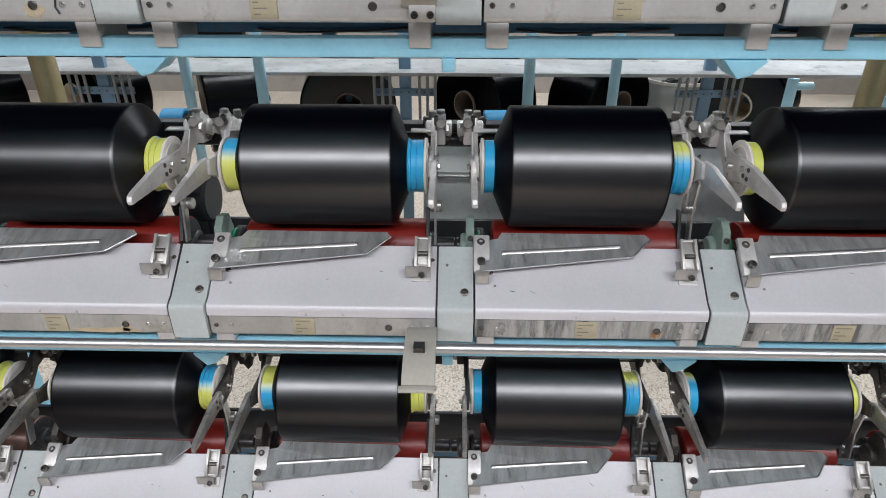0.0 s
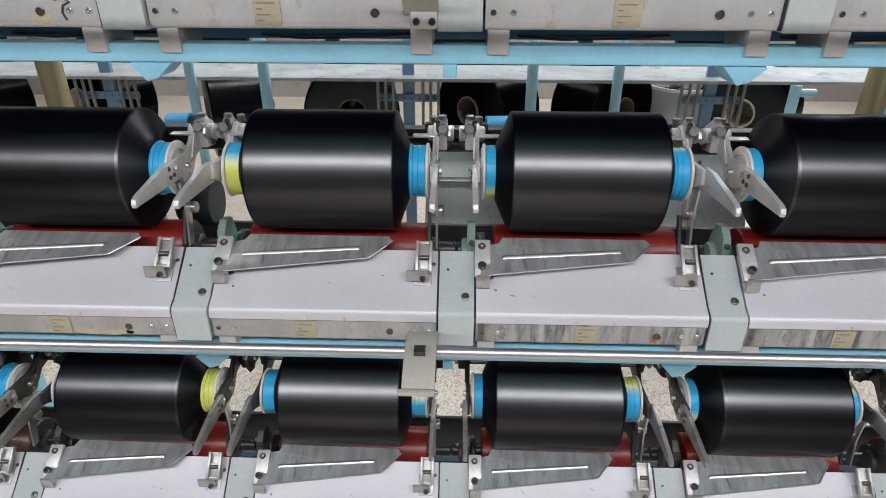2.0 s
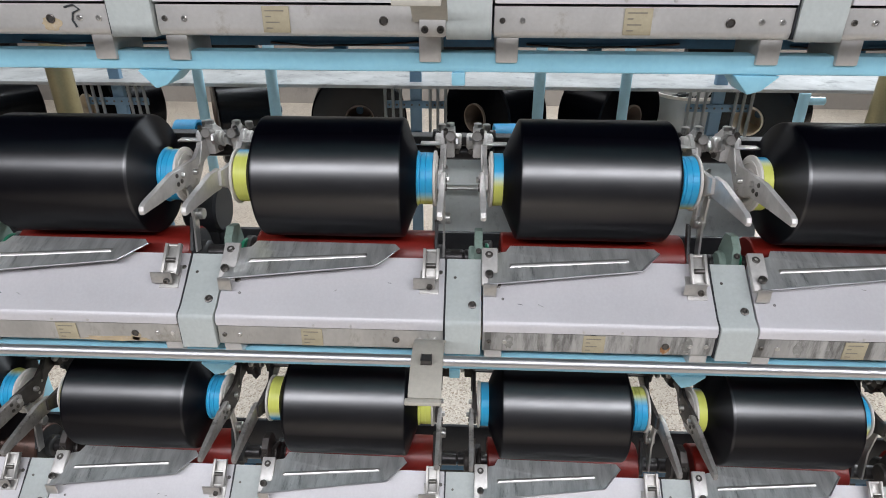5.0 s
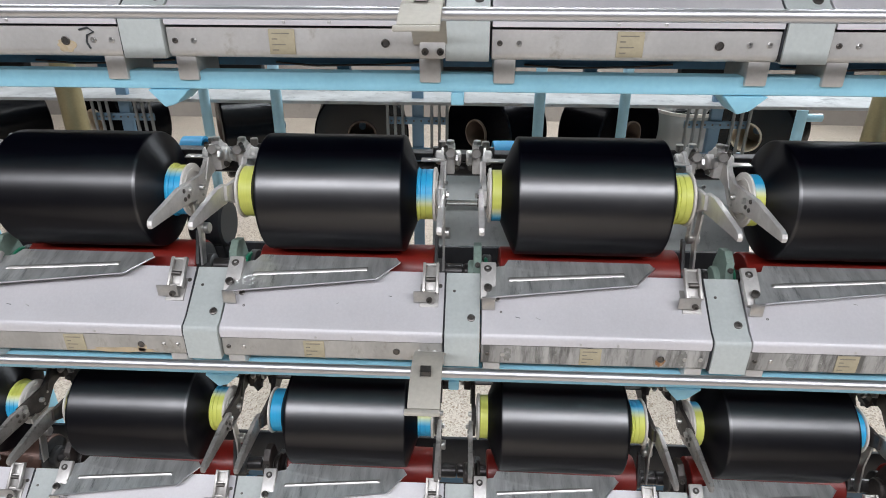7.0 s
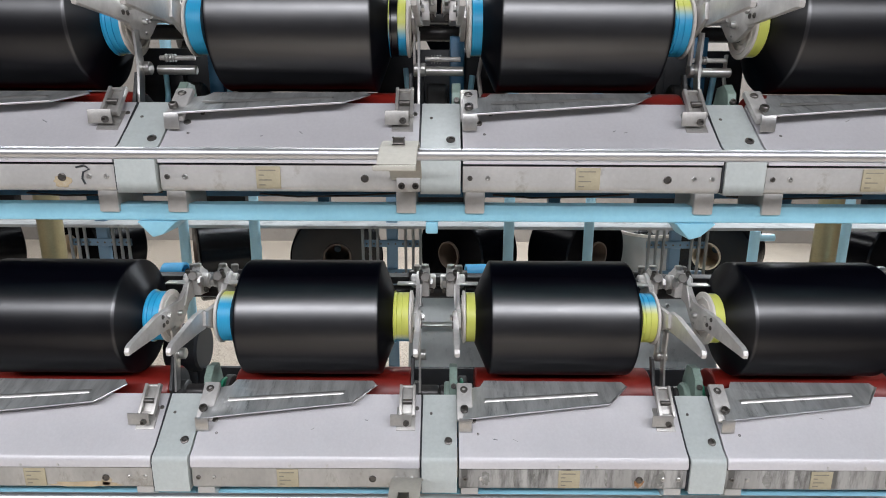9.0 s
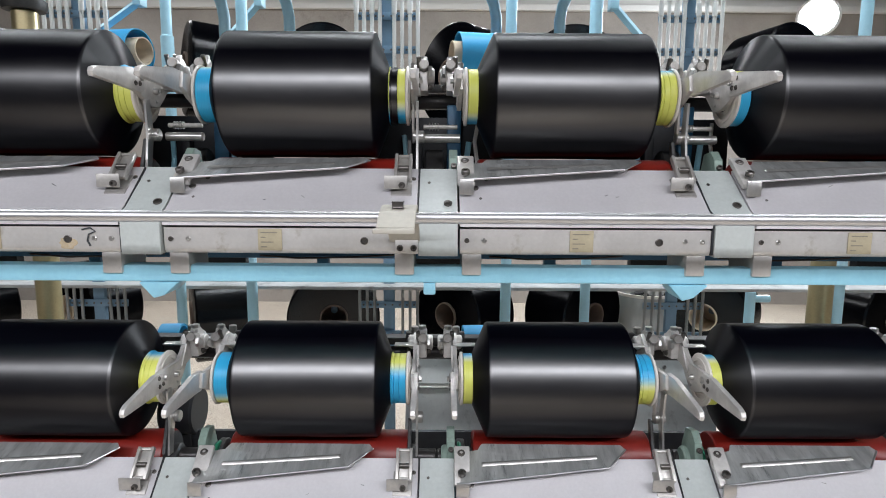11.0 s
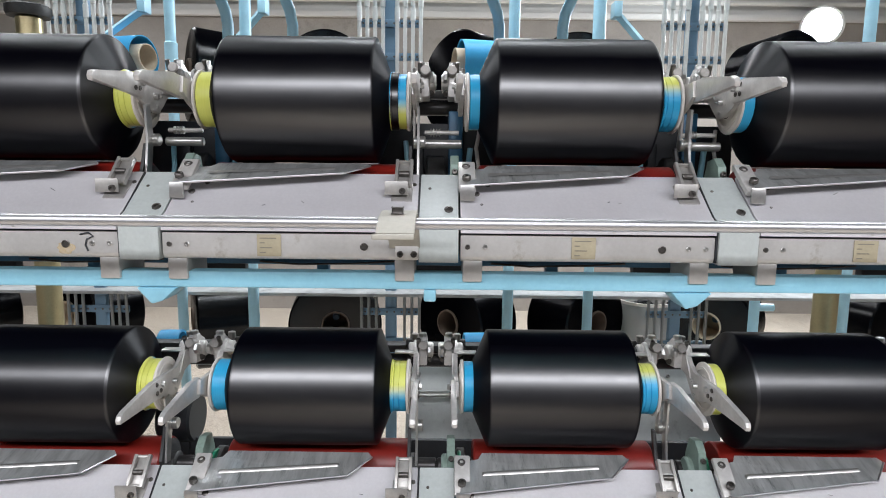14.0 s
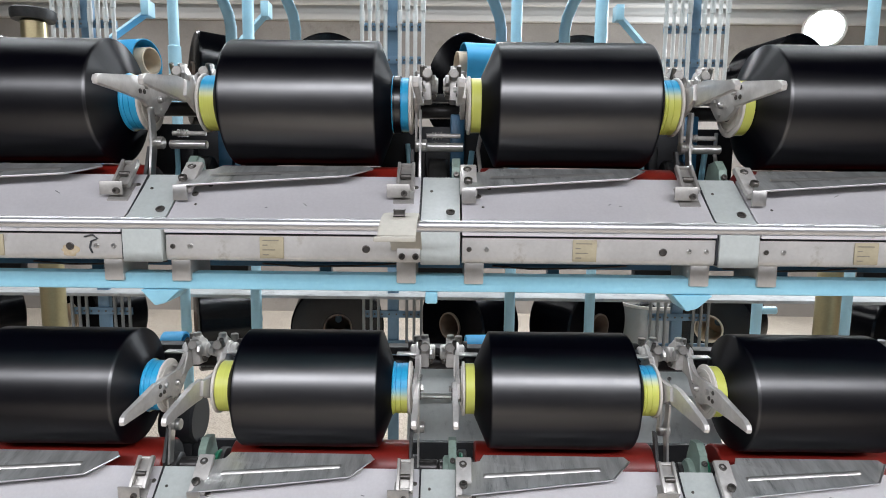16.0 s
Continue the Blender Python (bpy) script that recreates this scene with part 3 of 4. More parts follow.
for j in TIERS:
    for k in MODULES:
        PACKAGES[(k, j)] = yarn_package(k, j, RADIUS[j])

# ---- cradle arms ----


def cradle_arm(s, j):
    """The arm at one end of a package; s = 1 for its right end, -1 for its left. Its space has the package's middle as origin."""
    th = thing("cradle_arm", (0, 0, 0), "cast aluminium cradle arm with long tapered handle and ivory disc", "machine arm", "cradle arms of the %s tier" % TIER_WORD[j])
    # the bottom tier's shade is painted in with darker castings
    cast, rear = (ARM, ARM) if j >= 0 else (ARM_OILY_DIM, ARM_GREASE_SHADE)
    a, b = sorted((s * 0.1495, s * 0.1555))
    # plate from the pivot behind to the joint with the handle
    plate = [(-0.054, 0.004), (-0.030, -0.008), (-0.010, -0.017), (0.012, -0.018), (0.024, -0.008), (0.040, 0.008), (0.074, 0.012), (0.084, 0.024), (0.080, 0.044), (0.064, 0.052), (0.048, 0.046), (0.034, 0.030), (0.014, 0.019), (-0.030, 0.022), (-0.050, 0.024)]
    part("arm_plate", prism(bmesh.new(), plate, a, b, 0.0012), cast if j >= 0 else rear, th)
    a, b = sorted((s * 0.1538, s * 0.1608))
    handle = [(-0.1565, 0.004), (-0.158, 0.009), (-0.1555, 0.0142), (-0.147, 0.0165), (-0.070, 0.0265), (-0.044, 0.0255), (-0.036, 0.021), (-0.036, 0.002), (-0.046, -0.0035), (-0.075, 0.0)]
    part("handle", prism(bmesh.new(), handle, a, b, 0.0016), cast, th, "smooth grey tapered handle")
    out = s * 0.1608
    for y, z in ((-0.062, 0.0200), (-0.062, 0.0080), (-0.051, 0.0085)):
        part("handle_bolt", screw(bmesh.new(), (out, y, z), (s, 0, 0), 0.0032, 0.0016), BOLT, th)
    part("pivot_screw", screw(bmesh.new(), (s * 0.1555, 0.0, 0.004), (s, 0, 0), 0.0045, 0.006), STEEL, th)
    # centring disc that carries the tube
    d = [(0.1418, 0.022), (0.1418, 0.0385), (0.1428, 0.0395), (0.1452, 0.0395), (0.1462, 0.0380), (0.1462, 0.031), (0.1446, 0.030), (0.1446, 0.021), (0.1484, 0.019), (0.1490, 0.010), (0.1492, 0.008)]
    part("centring_disc", lathe(bmesh.new(), [(s * x, r) for x, r in d], 48), WHITE, th, "ivory plastic centring disc")
    part("hub", lathe(bmesh.new(), [(s * x, r) for x, r in ((0.1447, 0.0205), (0.1495, 0.0175), (0.1495, 0.006))], 28), ARM_DARK, th)
    # block and screws at the rear pivot
    block = [(0.054, 0.014), (0.084, 0.010), (0.094, 0.026), (0.088, 0.046), (0.074, 0.050), (0.070, 0.058), (0.058, 0.058), (0.052, 0.040)]
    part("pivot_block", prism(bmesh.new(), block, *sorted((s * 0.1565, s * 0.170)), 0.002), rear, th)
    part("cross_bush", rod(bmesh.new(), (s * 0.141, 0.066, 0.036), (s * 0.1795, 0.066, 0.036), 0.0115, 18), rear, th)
    part("oil_cap", rod(bmesh.new(), (s * 0.150, 0.080, 0.046), (s * 0.150, 0.080, 0.058), 0.006, 12), ARM_OILY_DIM, th)
    part("clamp_ear", rod(bmesh.new(), (s * 0.164, 0.060, 0.046), (s * 0.164, 0.040, 0.050), 0.0075, 12), ARM_OILY_DIM, th)
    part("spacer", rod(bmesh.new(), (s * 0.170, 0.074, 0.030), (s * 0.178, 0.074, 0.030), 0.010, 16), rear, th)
    part("pivot_bolt", rod(bmesh.new(), (s * 0.163, 0.064, 0.055), (s * 0.163, 0.064, 0.0635), 0.0065, 6), STEEL, th)
    part("pivot_bush", rod(bmesh.new(), (s * 0.139, 0.070, 0.030), (s * 0.145, 0.070, 0.030), 0.012, 20), ARM_DARK, th)
    part("lock_nut", rod(bmesh.new(), (s * 0.1705, 0.046, 0.040), (s * 0.1765, 0.046, 0.040), 0.0085, 6), STEEL, th)
    part("grease_nipple", rod(bmesh.new(), (s * 0.157, 0.048, 0.046), (s * 0.157, 0.040, 0.060), 0.0035, 8), BOLT, th)
    part("set_screw", rod(bmesh.new(), (s * 0.1695, 0.070, 0.020), (s * 0.1745, 0.066, 0.020), 0.005, 6), BOLT, th)
    part("oily_sleeve", rod(bmesh.new(), (s * 0.136, 0.082, 0.040), (s * 0.166, 0.082, 0.040), 0.009, 14), SHAFT, th)
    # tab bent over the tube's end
    part("cover_tab", box(bmesh.new(), *sorted((s * 0.120, s * 0.158)), 0.040, 0.056, 0.036, 0.0385, 0.0008), STEEL if j >= 0 else ARM_GREASE_SHADE, th)
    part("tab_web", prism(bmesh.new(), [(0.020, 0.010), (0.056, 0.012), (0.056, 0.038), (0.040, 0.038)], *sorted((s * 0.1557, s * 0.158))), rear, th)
    part("rim_ring", lathe(bmesh.new(), [(s * x, r) for x, r in ((0.1463, 0.0330), (0.1476, 0.0325), (0.1476, 0.0285), (0.1463, 0.0280))], 40, None, True), WHITE, th)
    for y, z in ((0.006, -0.010), (0.020, 0.006), (0.050, 0.020)):
        part("grub_screw", screw(bmesh.new(), (s * 0.1555, y, z), (s, 0, 0), 0.0024, 0.0012), STEEL, th)
    part("nut", rod(bmesh.new(), (s * 0.1608, -0.046, 0.016), (s * 0.1655, -0.046, 0.016), 0.0042, 6), STEEL, th)
    return th


def arm_link(j):
    """The lever that hangs from a right-hand arm down to the cover's back edge."""
    th = thing("release_lever", (0, 0, 0), "thin bright steel release lever with a round boss", "lever", "release levers of the %s tier" % TIER_WORD[j])
    part("lever_strip", prism(bmesh.new(), [(-0.036, -0.010), (-0.022, -0.008), (-0.016, -0.055), (-0.028, -0.106), (-0.042, -0.104), (-0.032, -0.055)], 0.1562, 0.1592, 0.0006), STEEL, th)
    part("inner_strip", prism(bmesh.new(), [(-0.020, -0.008), (-0.010, -0.008), (-0.007, -0.060), (-0.014, -0.064), (-0.019, -0.058)], 0.1500, 0.1532, 0.0006), ARM, th)
    part("boss", rod(bmesh.new(), (0.150, -0.014, -0.055), (0.1665, -0.014, -0.055), 0.0085, 20), STEEL, th)
    part("foot_link", prism(bmesh.new(), [(-0.016, -0.060), (-0.006, -0.060), (-0.022, -0.106), (-0.034, -0.106)], 0.1440, 0.1490, 0.0008), ARM_DARK, th)
    return th


def guard_plate(j):
    """The long tapered sheet in front of the roller, on a foot with two bolts."""
    th = thing("guard_plate", (0, 0, 0), "tapered polished sheet-metal guard with raised rib, smudges and painted reflections", "guard", "guards of the %s tier" % TIER_WORD[j])
    corners = [(-0.149, 0.710, 1.1335), (0.058, 0.731, 1.1470), (0.089, 0.765, 1.1565), (0.083, 0.772, 1.1600), (-0.116, 0.777, 1.1585), (-0.122, 0.766, 1.1545), (-0.136, 0.764, 1.1530)]
    bm = bmesh.new()
    a = [bm.verts.new((x, dy(y), dz(z))) for x, y, z in corners]
    b = [bm.verts.new((x, dy(y) + 0.0006, dz(z) - 0.0016)) for x, y, z in corners]
    n = len(corners)
    bm.faces.new(a)
    bm.faces.new(b[::-1])
    for i in range(n):
        bm.faces.new((a[i], b[i], b[(i + 1) % n], a[(i + 1) % n]))
    part("plate", bm, GUARD, th)
    bm = bmesh.new()
    for (x0, y0, z0), (x1, y1, z1) in zip(corners[:2], corners[1:3]):
        rod(bm, (x0, dy(y0), dz(z0)), (x1, dy(y1), dz(z1)), 0.0013, 8)
    part("folded_edge", bm, CHROME, th)
    bm = bmesh.new()
    p0, p1 = Vector((-0.118, dy(0.739), dz(1.1468))), Vector((0.045, dy(0.750), dz(1.1526)))
    d = (p1 - p0).normalized()
    w = Vector((0.05, 0.85, 0.33)).normalized() * 0.0040
    up = Vector((0, -0.36, 0.93)) * 0.0022
    v = [bm.verts.new(q) for q in (p0 - w, p0 + w, p0 + d * 0.003 + up, p1 - w, p1 + w, p1 - d * 0.003 + up)]
    for f in ((0, 1, 2), (3, 5, 4), (0, 2, 5, 3), (1, 4, 5, 2), (0, 3, 4, 1)):
        bm.faces.new([v[i] for i in f])
    bmesh.ops.bevel(bm, geom=bm.edges[:], offset=0.0007, segments=2, affect="EDGES", profile=0.5)
    part("rib", bm, STEEL, th)
    part("foot", box(bmesh.new(), -0.156, -0.134, -0.004, 0.004, -0.026, 0.030, 0.002, Matrix.Translation((0, dy(0.738), dz(1.1425))) @ pose(0, 0, 0, -52)), ARM, th)
    part("foot_tab", box(bmesh.new(), -0.154, -0.136, dy(0.7085), dy(0.7115), dz(1.115), dz(1.1345), 0.001), STEEL, th)
    for y, z in ((0.722, 1.1425), (0.752, 1.1555)):
        part("bolt", screw(bmesh.new(), (-0.146, dy(y), dz(z)), (0, -0.45, 0.9), 0.0055, 0.004), BOLT, th)
    return th


def latch_bracket(j):
    th = thing("latch_bracket", (0, 0, 0), "small bent steel latch bracket screwed to the cover", "bracket", "latch brackets of the %s tier" % TIER_WORD[j])
    part("base", box(bmesh.new(), 0.120, 0.146, -0.018, 0.016, -0.0015, 0.0015, 0.0006, Matrix.Translation((0, dy(0.729), dz(1.1245))) @ pose(0, 0, 0, 38.4)), BRACKET, th)
    tilt = Matrix.Translation((0, dy(0.738), dz(1.146))) @ pose(0, 0, 0, 46)
    for a, b in ((0.1235, 0.1275), (0.1420, 0.1460)):
        part("side_bar", box(bmesh.new(), a, b, -0.022, 0.022, -0.0015, 0.006, 0.0006, tilt), BRACKET, th)
    for v in (-0.021, 0.000, 0.018):
        part("cross_bar", box(bmesh.new(), 0.1277, 0.1418, v, v + 0.0035, -0.001, 0.004, 0.0005, tilt), BRACKET, th)
    part("web", box(bmesh.new(), 0.1278, 0.1417, -0.020, 0.020, -0.0015, -0.0002, 0.0002, tilt), BRACKET, th)
    part("front_tab", box(bmesh.new(), 0.112, 0.1410, dy(0.7135), dy(0.7155), dz(1.121), dz(1.138), 0.0007), BRACKET, th)
    part("bolt", screw(bmesh.new(), (0.134, dy(0.713), dz(1.126)), (0, -1, 0), 0.0042, 0.004), BOLT, th)
    part("pin", rod(bmesh.new(), (0.128, dy(0.734), dz(1.147)), (0.1418, dy(0.734), dz(1.147)), 0.0035, 12), BOLT, th)
    return th


def gap_casting(j, greasy=False):
    """The casting that carries the roller's bearing beside the guard's foot."""
    th = thing("bearing_bracket", (0, 0, 0), "black greasy cast bearing bracket beside the roller" if greasy else "green-grey cast bearing bracket beside the roller", "bracket", "bearing brackets of the %s tier" % TIER_WORD[j])
    mat = ARM_GREASE_SHADE if greasy else GREENISH
    part("web", prism(bmesh.new(), [(dy(0.772), dz(1.075)), (dy(0.772), dz(1.125)), (dy(0.780), dz(1.160)), (dy(0.795), dz(1.172)), (dy(0.815), dz(1.168)), (dy(0.825), dz(1.140)), (dy(0.83), dz(1.075))], -0.166, -0.1545, 0.001), mat, th)
    part("flange", prism(bmesh.new(), [(dy(0.766), dz(1.070)), (dy(0.766), dz(1.132)), (dy(0.771), dz(1.132)), (dy(0.771), dz(1.070))], -0.182, -0.1545, 0.0008), mat if greasy else JOINT, th)
    part("boss", rod(bmesh.new(), (-0.174, dy(0.806), dz(1.122)), (-0.1505, dy(0.806), dz(1.122)), 0.019, 22), mat, th)
    part("oil_ring", lathe(bmesh.new(), [(-0.1500, 0.014), (-0.1500, 0.0225), (-0.1475, 0.024), (-0.1450, 0.0225), (-0.1450, 0.014)], 24, Matrix.Translation((0, dy(0.806), dz(1.122)))), ARM_GREASE_SHADE if greasy else GREEN, th)
    part("bolt", screw(bmesh.new(), (-0.160, dy(0.776), dz(1.150)), (0, -0.9, 0.3), 0.004, 0.003), BOLT, th)
    return th


for j in TIERS:
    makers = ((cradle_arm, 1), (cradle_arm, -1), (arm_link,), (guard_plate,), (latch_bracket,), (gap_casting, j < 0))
    for maker, *args in makers:
        first = maker(j, *args) if maker is gap_casting else maker(*args, j)
        hung = maker in (cradle_arm, arm_link)
        side = Vector((RIGHT if args != [-1] and hung else 0, 0, 0))
        spots = [seat(k, j) + side if hung else Vector((package_x(k), AXIS_Y, tier_z(j))) for k in MODULES]
        first.location = spots[0]
        for spot in spots[1:]:
            copy_thing(first, Matrix.Translation(spot))


def tie_bar(j):
    th = thing("tie_bar", (0, 0, 0), "bright steel tie bar between two cradle arms", "bar", "tie bars of the %s tier" % TIER_WORD[j])
    part("bar", rod(bmesh.new(), (-0.022, 0.006, -0.058), (0.030, 0.006, -0.058), 0.0062, 18), STEEL, th)
    part("spring_rod", rod(bmesh.new(), (-0.022, 0.014, -0.042), (0.026, 0.014, -0.042), 0.0032, 12), ARM, th)
    for i in range(4):
        part("washer", lathe(bmesh.new(), [(-0.014 + i * 0.004, 0.002), (-0.014 + i * 0.004, 0.0055), (-0.0125 + i * 0.004, 0.0055), (-0.0125 + i * 0.004, 0.002)], 14, Matrix.Translation((0, 0.014, -0.042))), STEEL, th)
    return th


def gap_panel(j):
    """The sheet-steel box seen between two packages of the middle tier."""
    th = thing("switch_box", (0, 0, 0), "dusty grey-green sheet-steel box with a slot behind the arms", "box", "boxes behind the %s tier" % TIER_WORD[j])
    for name, y0, z0, y1, z1 in (("upper_sheet", 0.950, 1.184, 0.985, 1.232), ("lower_sheet", 0.945, 1.100, 0.980, 1.176)):
        part(name, prism(bmesh.new(), [(dy(y0), dz(z0)), (dy(y1), dz(z1)), (dy(y1) + 0.003, dz(z1) - 0.002), (dy(y0) + 0.003, dz(z0) - 0.002)], -0.056, 0.095 if name == "upper_sheet" else 0.125, 0.0005), DUSTY, th)
    part("lip", box(bmesh.new(), -0.056, 0.062, dy(0.940), dy(0.952), dz(1.178), dz(1.181), 0.0006), STEEL, th)
    for x in (-0.034, 0.036):
        part("screw", screw(bmesh.new(), (x, dy(0.968), dz(1.2087)), (0, -0.8, 0.58), 0.0035, 0.003), STEEL, th)
    part("back_web", box(bmesh.new(), -0.056, -0.052, dy(0.984), dy(0.992), dz(1.09), dz(1.23)), DUSTY, th)
    return th


for j in (1,):
    first = tie_bar(j)
    first.location = (gap_x(-2), AXIS_Y, tier_z(j))
    for k in list(MODULES)[1:]:
        copy_thing(first, Matrix.Translation((gap_x(k), AXIS_Y, tier_z(j))))
first = gap_panel(0)
first.location = (gap_x(-2), AXIS_Y, tier_z(0))
for k in list(MODULES)[1:]:
    if k != -1:
        copy_thing(first, Matrix.Translation((gap_x(k), AXIS_Y, tier_z(0))))

th = thing("clutch_drum", (-0.418, 0.90, 1.156), "black greasy clutch drum behind the cradle arms", "drum")
part("drum", lathe(bmesh.new(), [(-0.02, 0.006), (-0.02, 0.036), (-0.016, 0.039), (0.03, 0.039), (0.034, 0.036), (0.034, 0.006)], 32), BLACK, th)
part("bracket", box(bmesh.new(), -0.012, 0.026, -0.02, 0.016, -0.13, -0.034, 0.003), BLACK, th)

def grease_lump(k):
    """A fluff- and grease-caked swivel block hanging behind the arms of the bottom tier."""
    th = thing("swivel_block", (gap_x(k) + (0.036 if k > 0 else -0.036), 0.925, tier_z(-1) - 0.004), "black swivel block caked with greasy fluff", "machine block", "swivel blocks")
    rnd = random.Random(40 + k)
    bm = bmesh.new()
    bmesh.ops.create_icosphere(bm, subdivisions=3, radius=1.0)
    for v in bm.verts:
        q = 0.75 + 0.5 * rnd.random()
        v.co = Vector((v.co.x * 0.019 * q, v.co.y * 0.018 * q, v.co.z * 0.036 * q))
    part("caked_fluff", bm, BLACK, th)
    part("block", box(bmesh.new(), -0.012, 0.012, -0.012, 0.02, -0.028, 0.10, 0.003), ARM_GREASE_SHADE, th)
    part("cross_lug", rod(bmesh.new(), (-0.034, 0.004, 0.030), (0.034, 0.004, 0.030), 0.012, 16), ARM_GREASE_SHADE, th)
    part("set_bolt", rod(bmesh.new(), (0.0, -0.012, 0.012), (0.0, -0.022, 0.010), 0.005, 6), BOLT, th)
    return th


for k in (-3, -2, -1, 1, 2, 3):
    grease_lump(k)

# long shafts and bars behind the packages
for j in TIERS:
    whole("rear_shaft", rod(bmesh.new(), (-1.5, 0, 0), (1.5, 0, 0), 0.011, 20), SHAFT, "dark brown rear shaft along the machine", "shaft", "rear shafts", loc=(0, 0.925, tier_z(j) + 0.001))
    whole("rear_rail", box(bmesh.new(), -1.5, 1.5, -0.012, 0.012, -0.006, 0.006, 0.001), ARM_DARK, "greasy dark steel rail behind the packages", "rail", "rear rails", loc=(0, 0.93, tier_z(j) + 0.022))
    # black sheets added to darken the gaps behind the rollers
    whole("dark_backing_panel", box(bmesh.new(), -1.5, 1.5, -0.004, 0.004, -0.044, 0.044, 0.001), BLACK, "black sheet standing in for the dark behind the drive rollers", "panel", "rear panels", loc=(0, 0.89, tier_z(j) - 0.164))



def spindle_bracket(j):
    th = thing("wiring_post", (0, 0, 0), "dark navy steel post with blue cables behind the arms", "post", "wiring posts of the %s tier" % TIER_WORD[j])
    part("post", box(bmesh.new(), 0.012, 0.034, 0.094, 0.112, -0.21, -0.004, 0.002), NAVY, th)
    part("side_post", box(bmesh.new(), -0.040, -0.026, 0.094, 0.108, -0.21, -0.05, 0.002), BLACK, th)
    # added sheet standing in for the dark depth between the arms
    part("added_dark_backing", box(bmesh.new(), -0.098, 0.098, 0.113, 0.117, -0.21, -0.022, 0.001), BLACK, th)
    part("motor", rod(bmesh.new(), (-0.022, 0.085, -0.092), (0.008, 0.085, -0.092), 0.020, 20), ARM_DARK, th)
    part("hose", pipe(bmesh.new(), [(0.052, 0.08, -0.125), (0.058, 0.074, -0.09), (0.054, 0.078, -0.06), (0.060, 0.09, -0.03)], 0.003, 8), ROD, th)
    part("cable", pipe(bmesh.new(), [(0.040, 0.095, -0.20), (0.044, 0.088, -0.15), (0.040, 0.09, -0.11), (0.046, 0.094, -0.06)], 0.0045, 10), BLUE, th)
    part("cable", pipe(bmesh.new(), [(-0.052, 0.098, -0.20), (-0.056, 0.090, -0.14), (-0.050, 0.092, -0.09), (-0.054, 0.10, -0.05)], 0.004, 10), BLUE, th)
    part("fitting", box(bmesh.new(), 0.044, 0.056, 0.076, 0.09, -0.120, -0.100, 0.002), GREEN, th)
    return th


for j in (1,):
    first = spindle_bracket(j)
    first.location = (gap_x(-2), AXIS_Y, tier_z(j))
    for k in list(MODULES)[1:]:
        copy_thing(first, Matrix.Translation((gap_x(k), AXIS_Y, tier_z(j))))

# machine uprights that carry the beams, in the gaps
for k in (-3, 3):
    whole("machine_upright", box(bmesh.new(), -0.03, 0.03, -0.04, 0.04, 0, 2.0, 0.004), BLUE, "light blue steel machine upright", "upright", "machine uprights", loc=(gap_x(k) + 0.15, 0.99, 0))

# tray behind the tiers
th = thing("yarn_tray", (0, 2.235, 1.080), "pale grey dusty sheet-metal tray behind the blue poles", "tray")
part("tray_sheet", box(bmesh.new(), -3.0, 3.0, 0, 0.285, -0.003, 0.003, 0.001), TRAY, th)
part("tray_lip", box(bmesh.new(), -3.0, 3.0, -0.006, -0.0005, -0.006, 0.006, 0.001), TRAY, th)
for x in (-2.95, 2.95):
    part("leg", box(bmesh.new(), x - 0.02, x + 0.02, 0.03, 0.07, -1.080, -0.003, 0.002), POLE, th)

# ---- creel behind the machine ----


def post(x, y, z0, z1, r, mat, name, label, sleeve=None):
    th = thing(name, (x, y, 0), label, "pole", "creel poles")
    part("tube", rod(bmesh.new(), (0, 0, z0), (0, 0, z1), r, 24), mat, th)
    part("base_plate", box(bmesh.new(), -0.06, 0.06, -0.06, 0.06, z0, z0 + 0.01, 0.002), mat, th)
    if sleeve:
        part("sleeve", rod(bmesh.new(), (0, 0, sleeve[0]), (0, 0, sleeve[1]), r * 1.22, 24), mat, th)
    return th


for x, s in ((-0.968, (1.86, 2.0)), (-0.700, None), (0.258, None), (0.560, (1.98, 2.2)), (1.524, None)):
    post(x, 2.2, 0, 3.0, 0.0185 if s else 0.020, POLE, "creel_pole", "pale blue painted steel creel pole", s)
for x in (-1.139, 1.134):
    top = 1.965 if x < 0 else 1.60
    th = post(x, 1.7, 0, top, 0.033, GOLD, "gold_post", "gold anodised metal post with a black cap")
    part("cap", lathe(bmesh.new(), [(0, 0.02), (0, 0.052), (0.008, 0.056), (0.026, 0.056), (0.03, 0.05), (0.03, 0.01)], 32, Matrix.Translation((0, 0, top)) @ pose(0, 0, 0, 0, -90, 0)), ARM_DARK, th, "black cap")


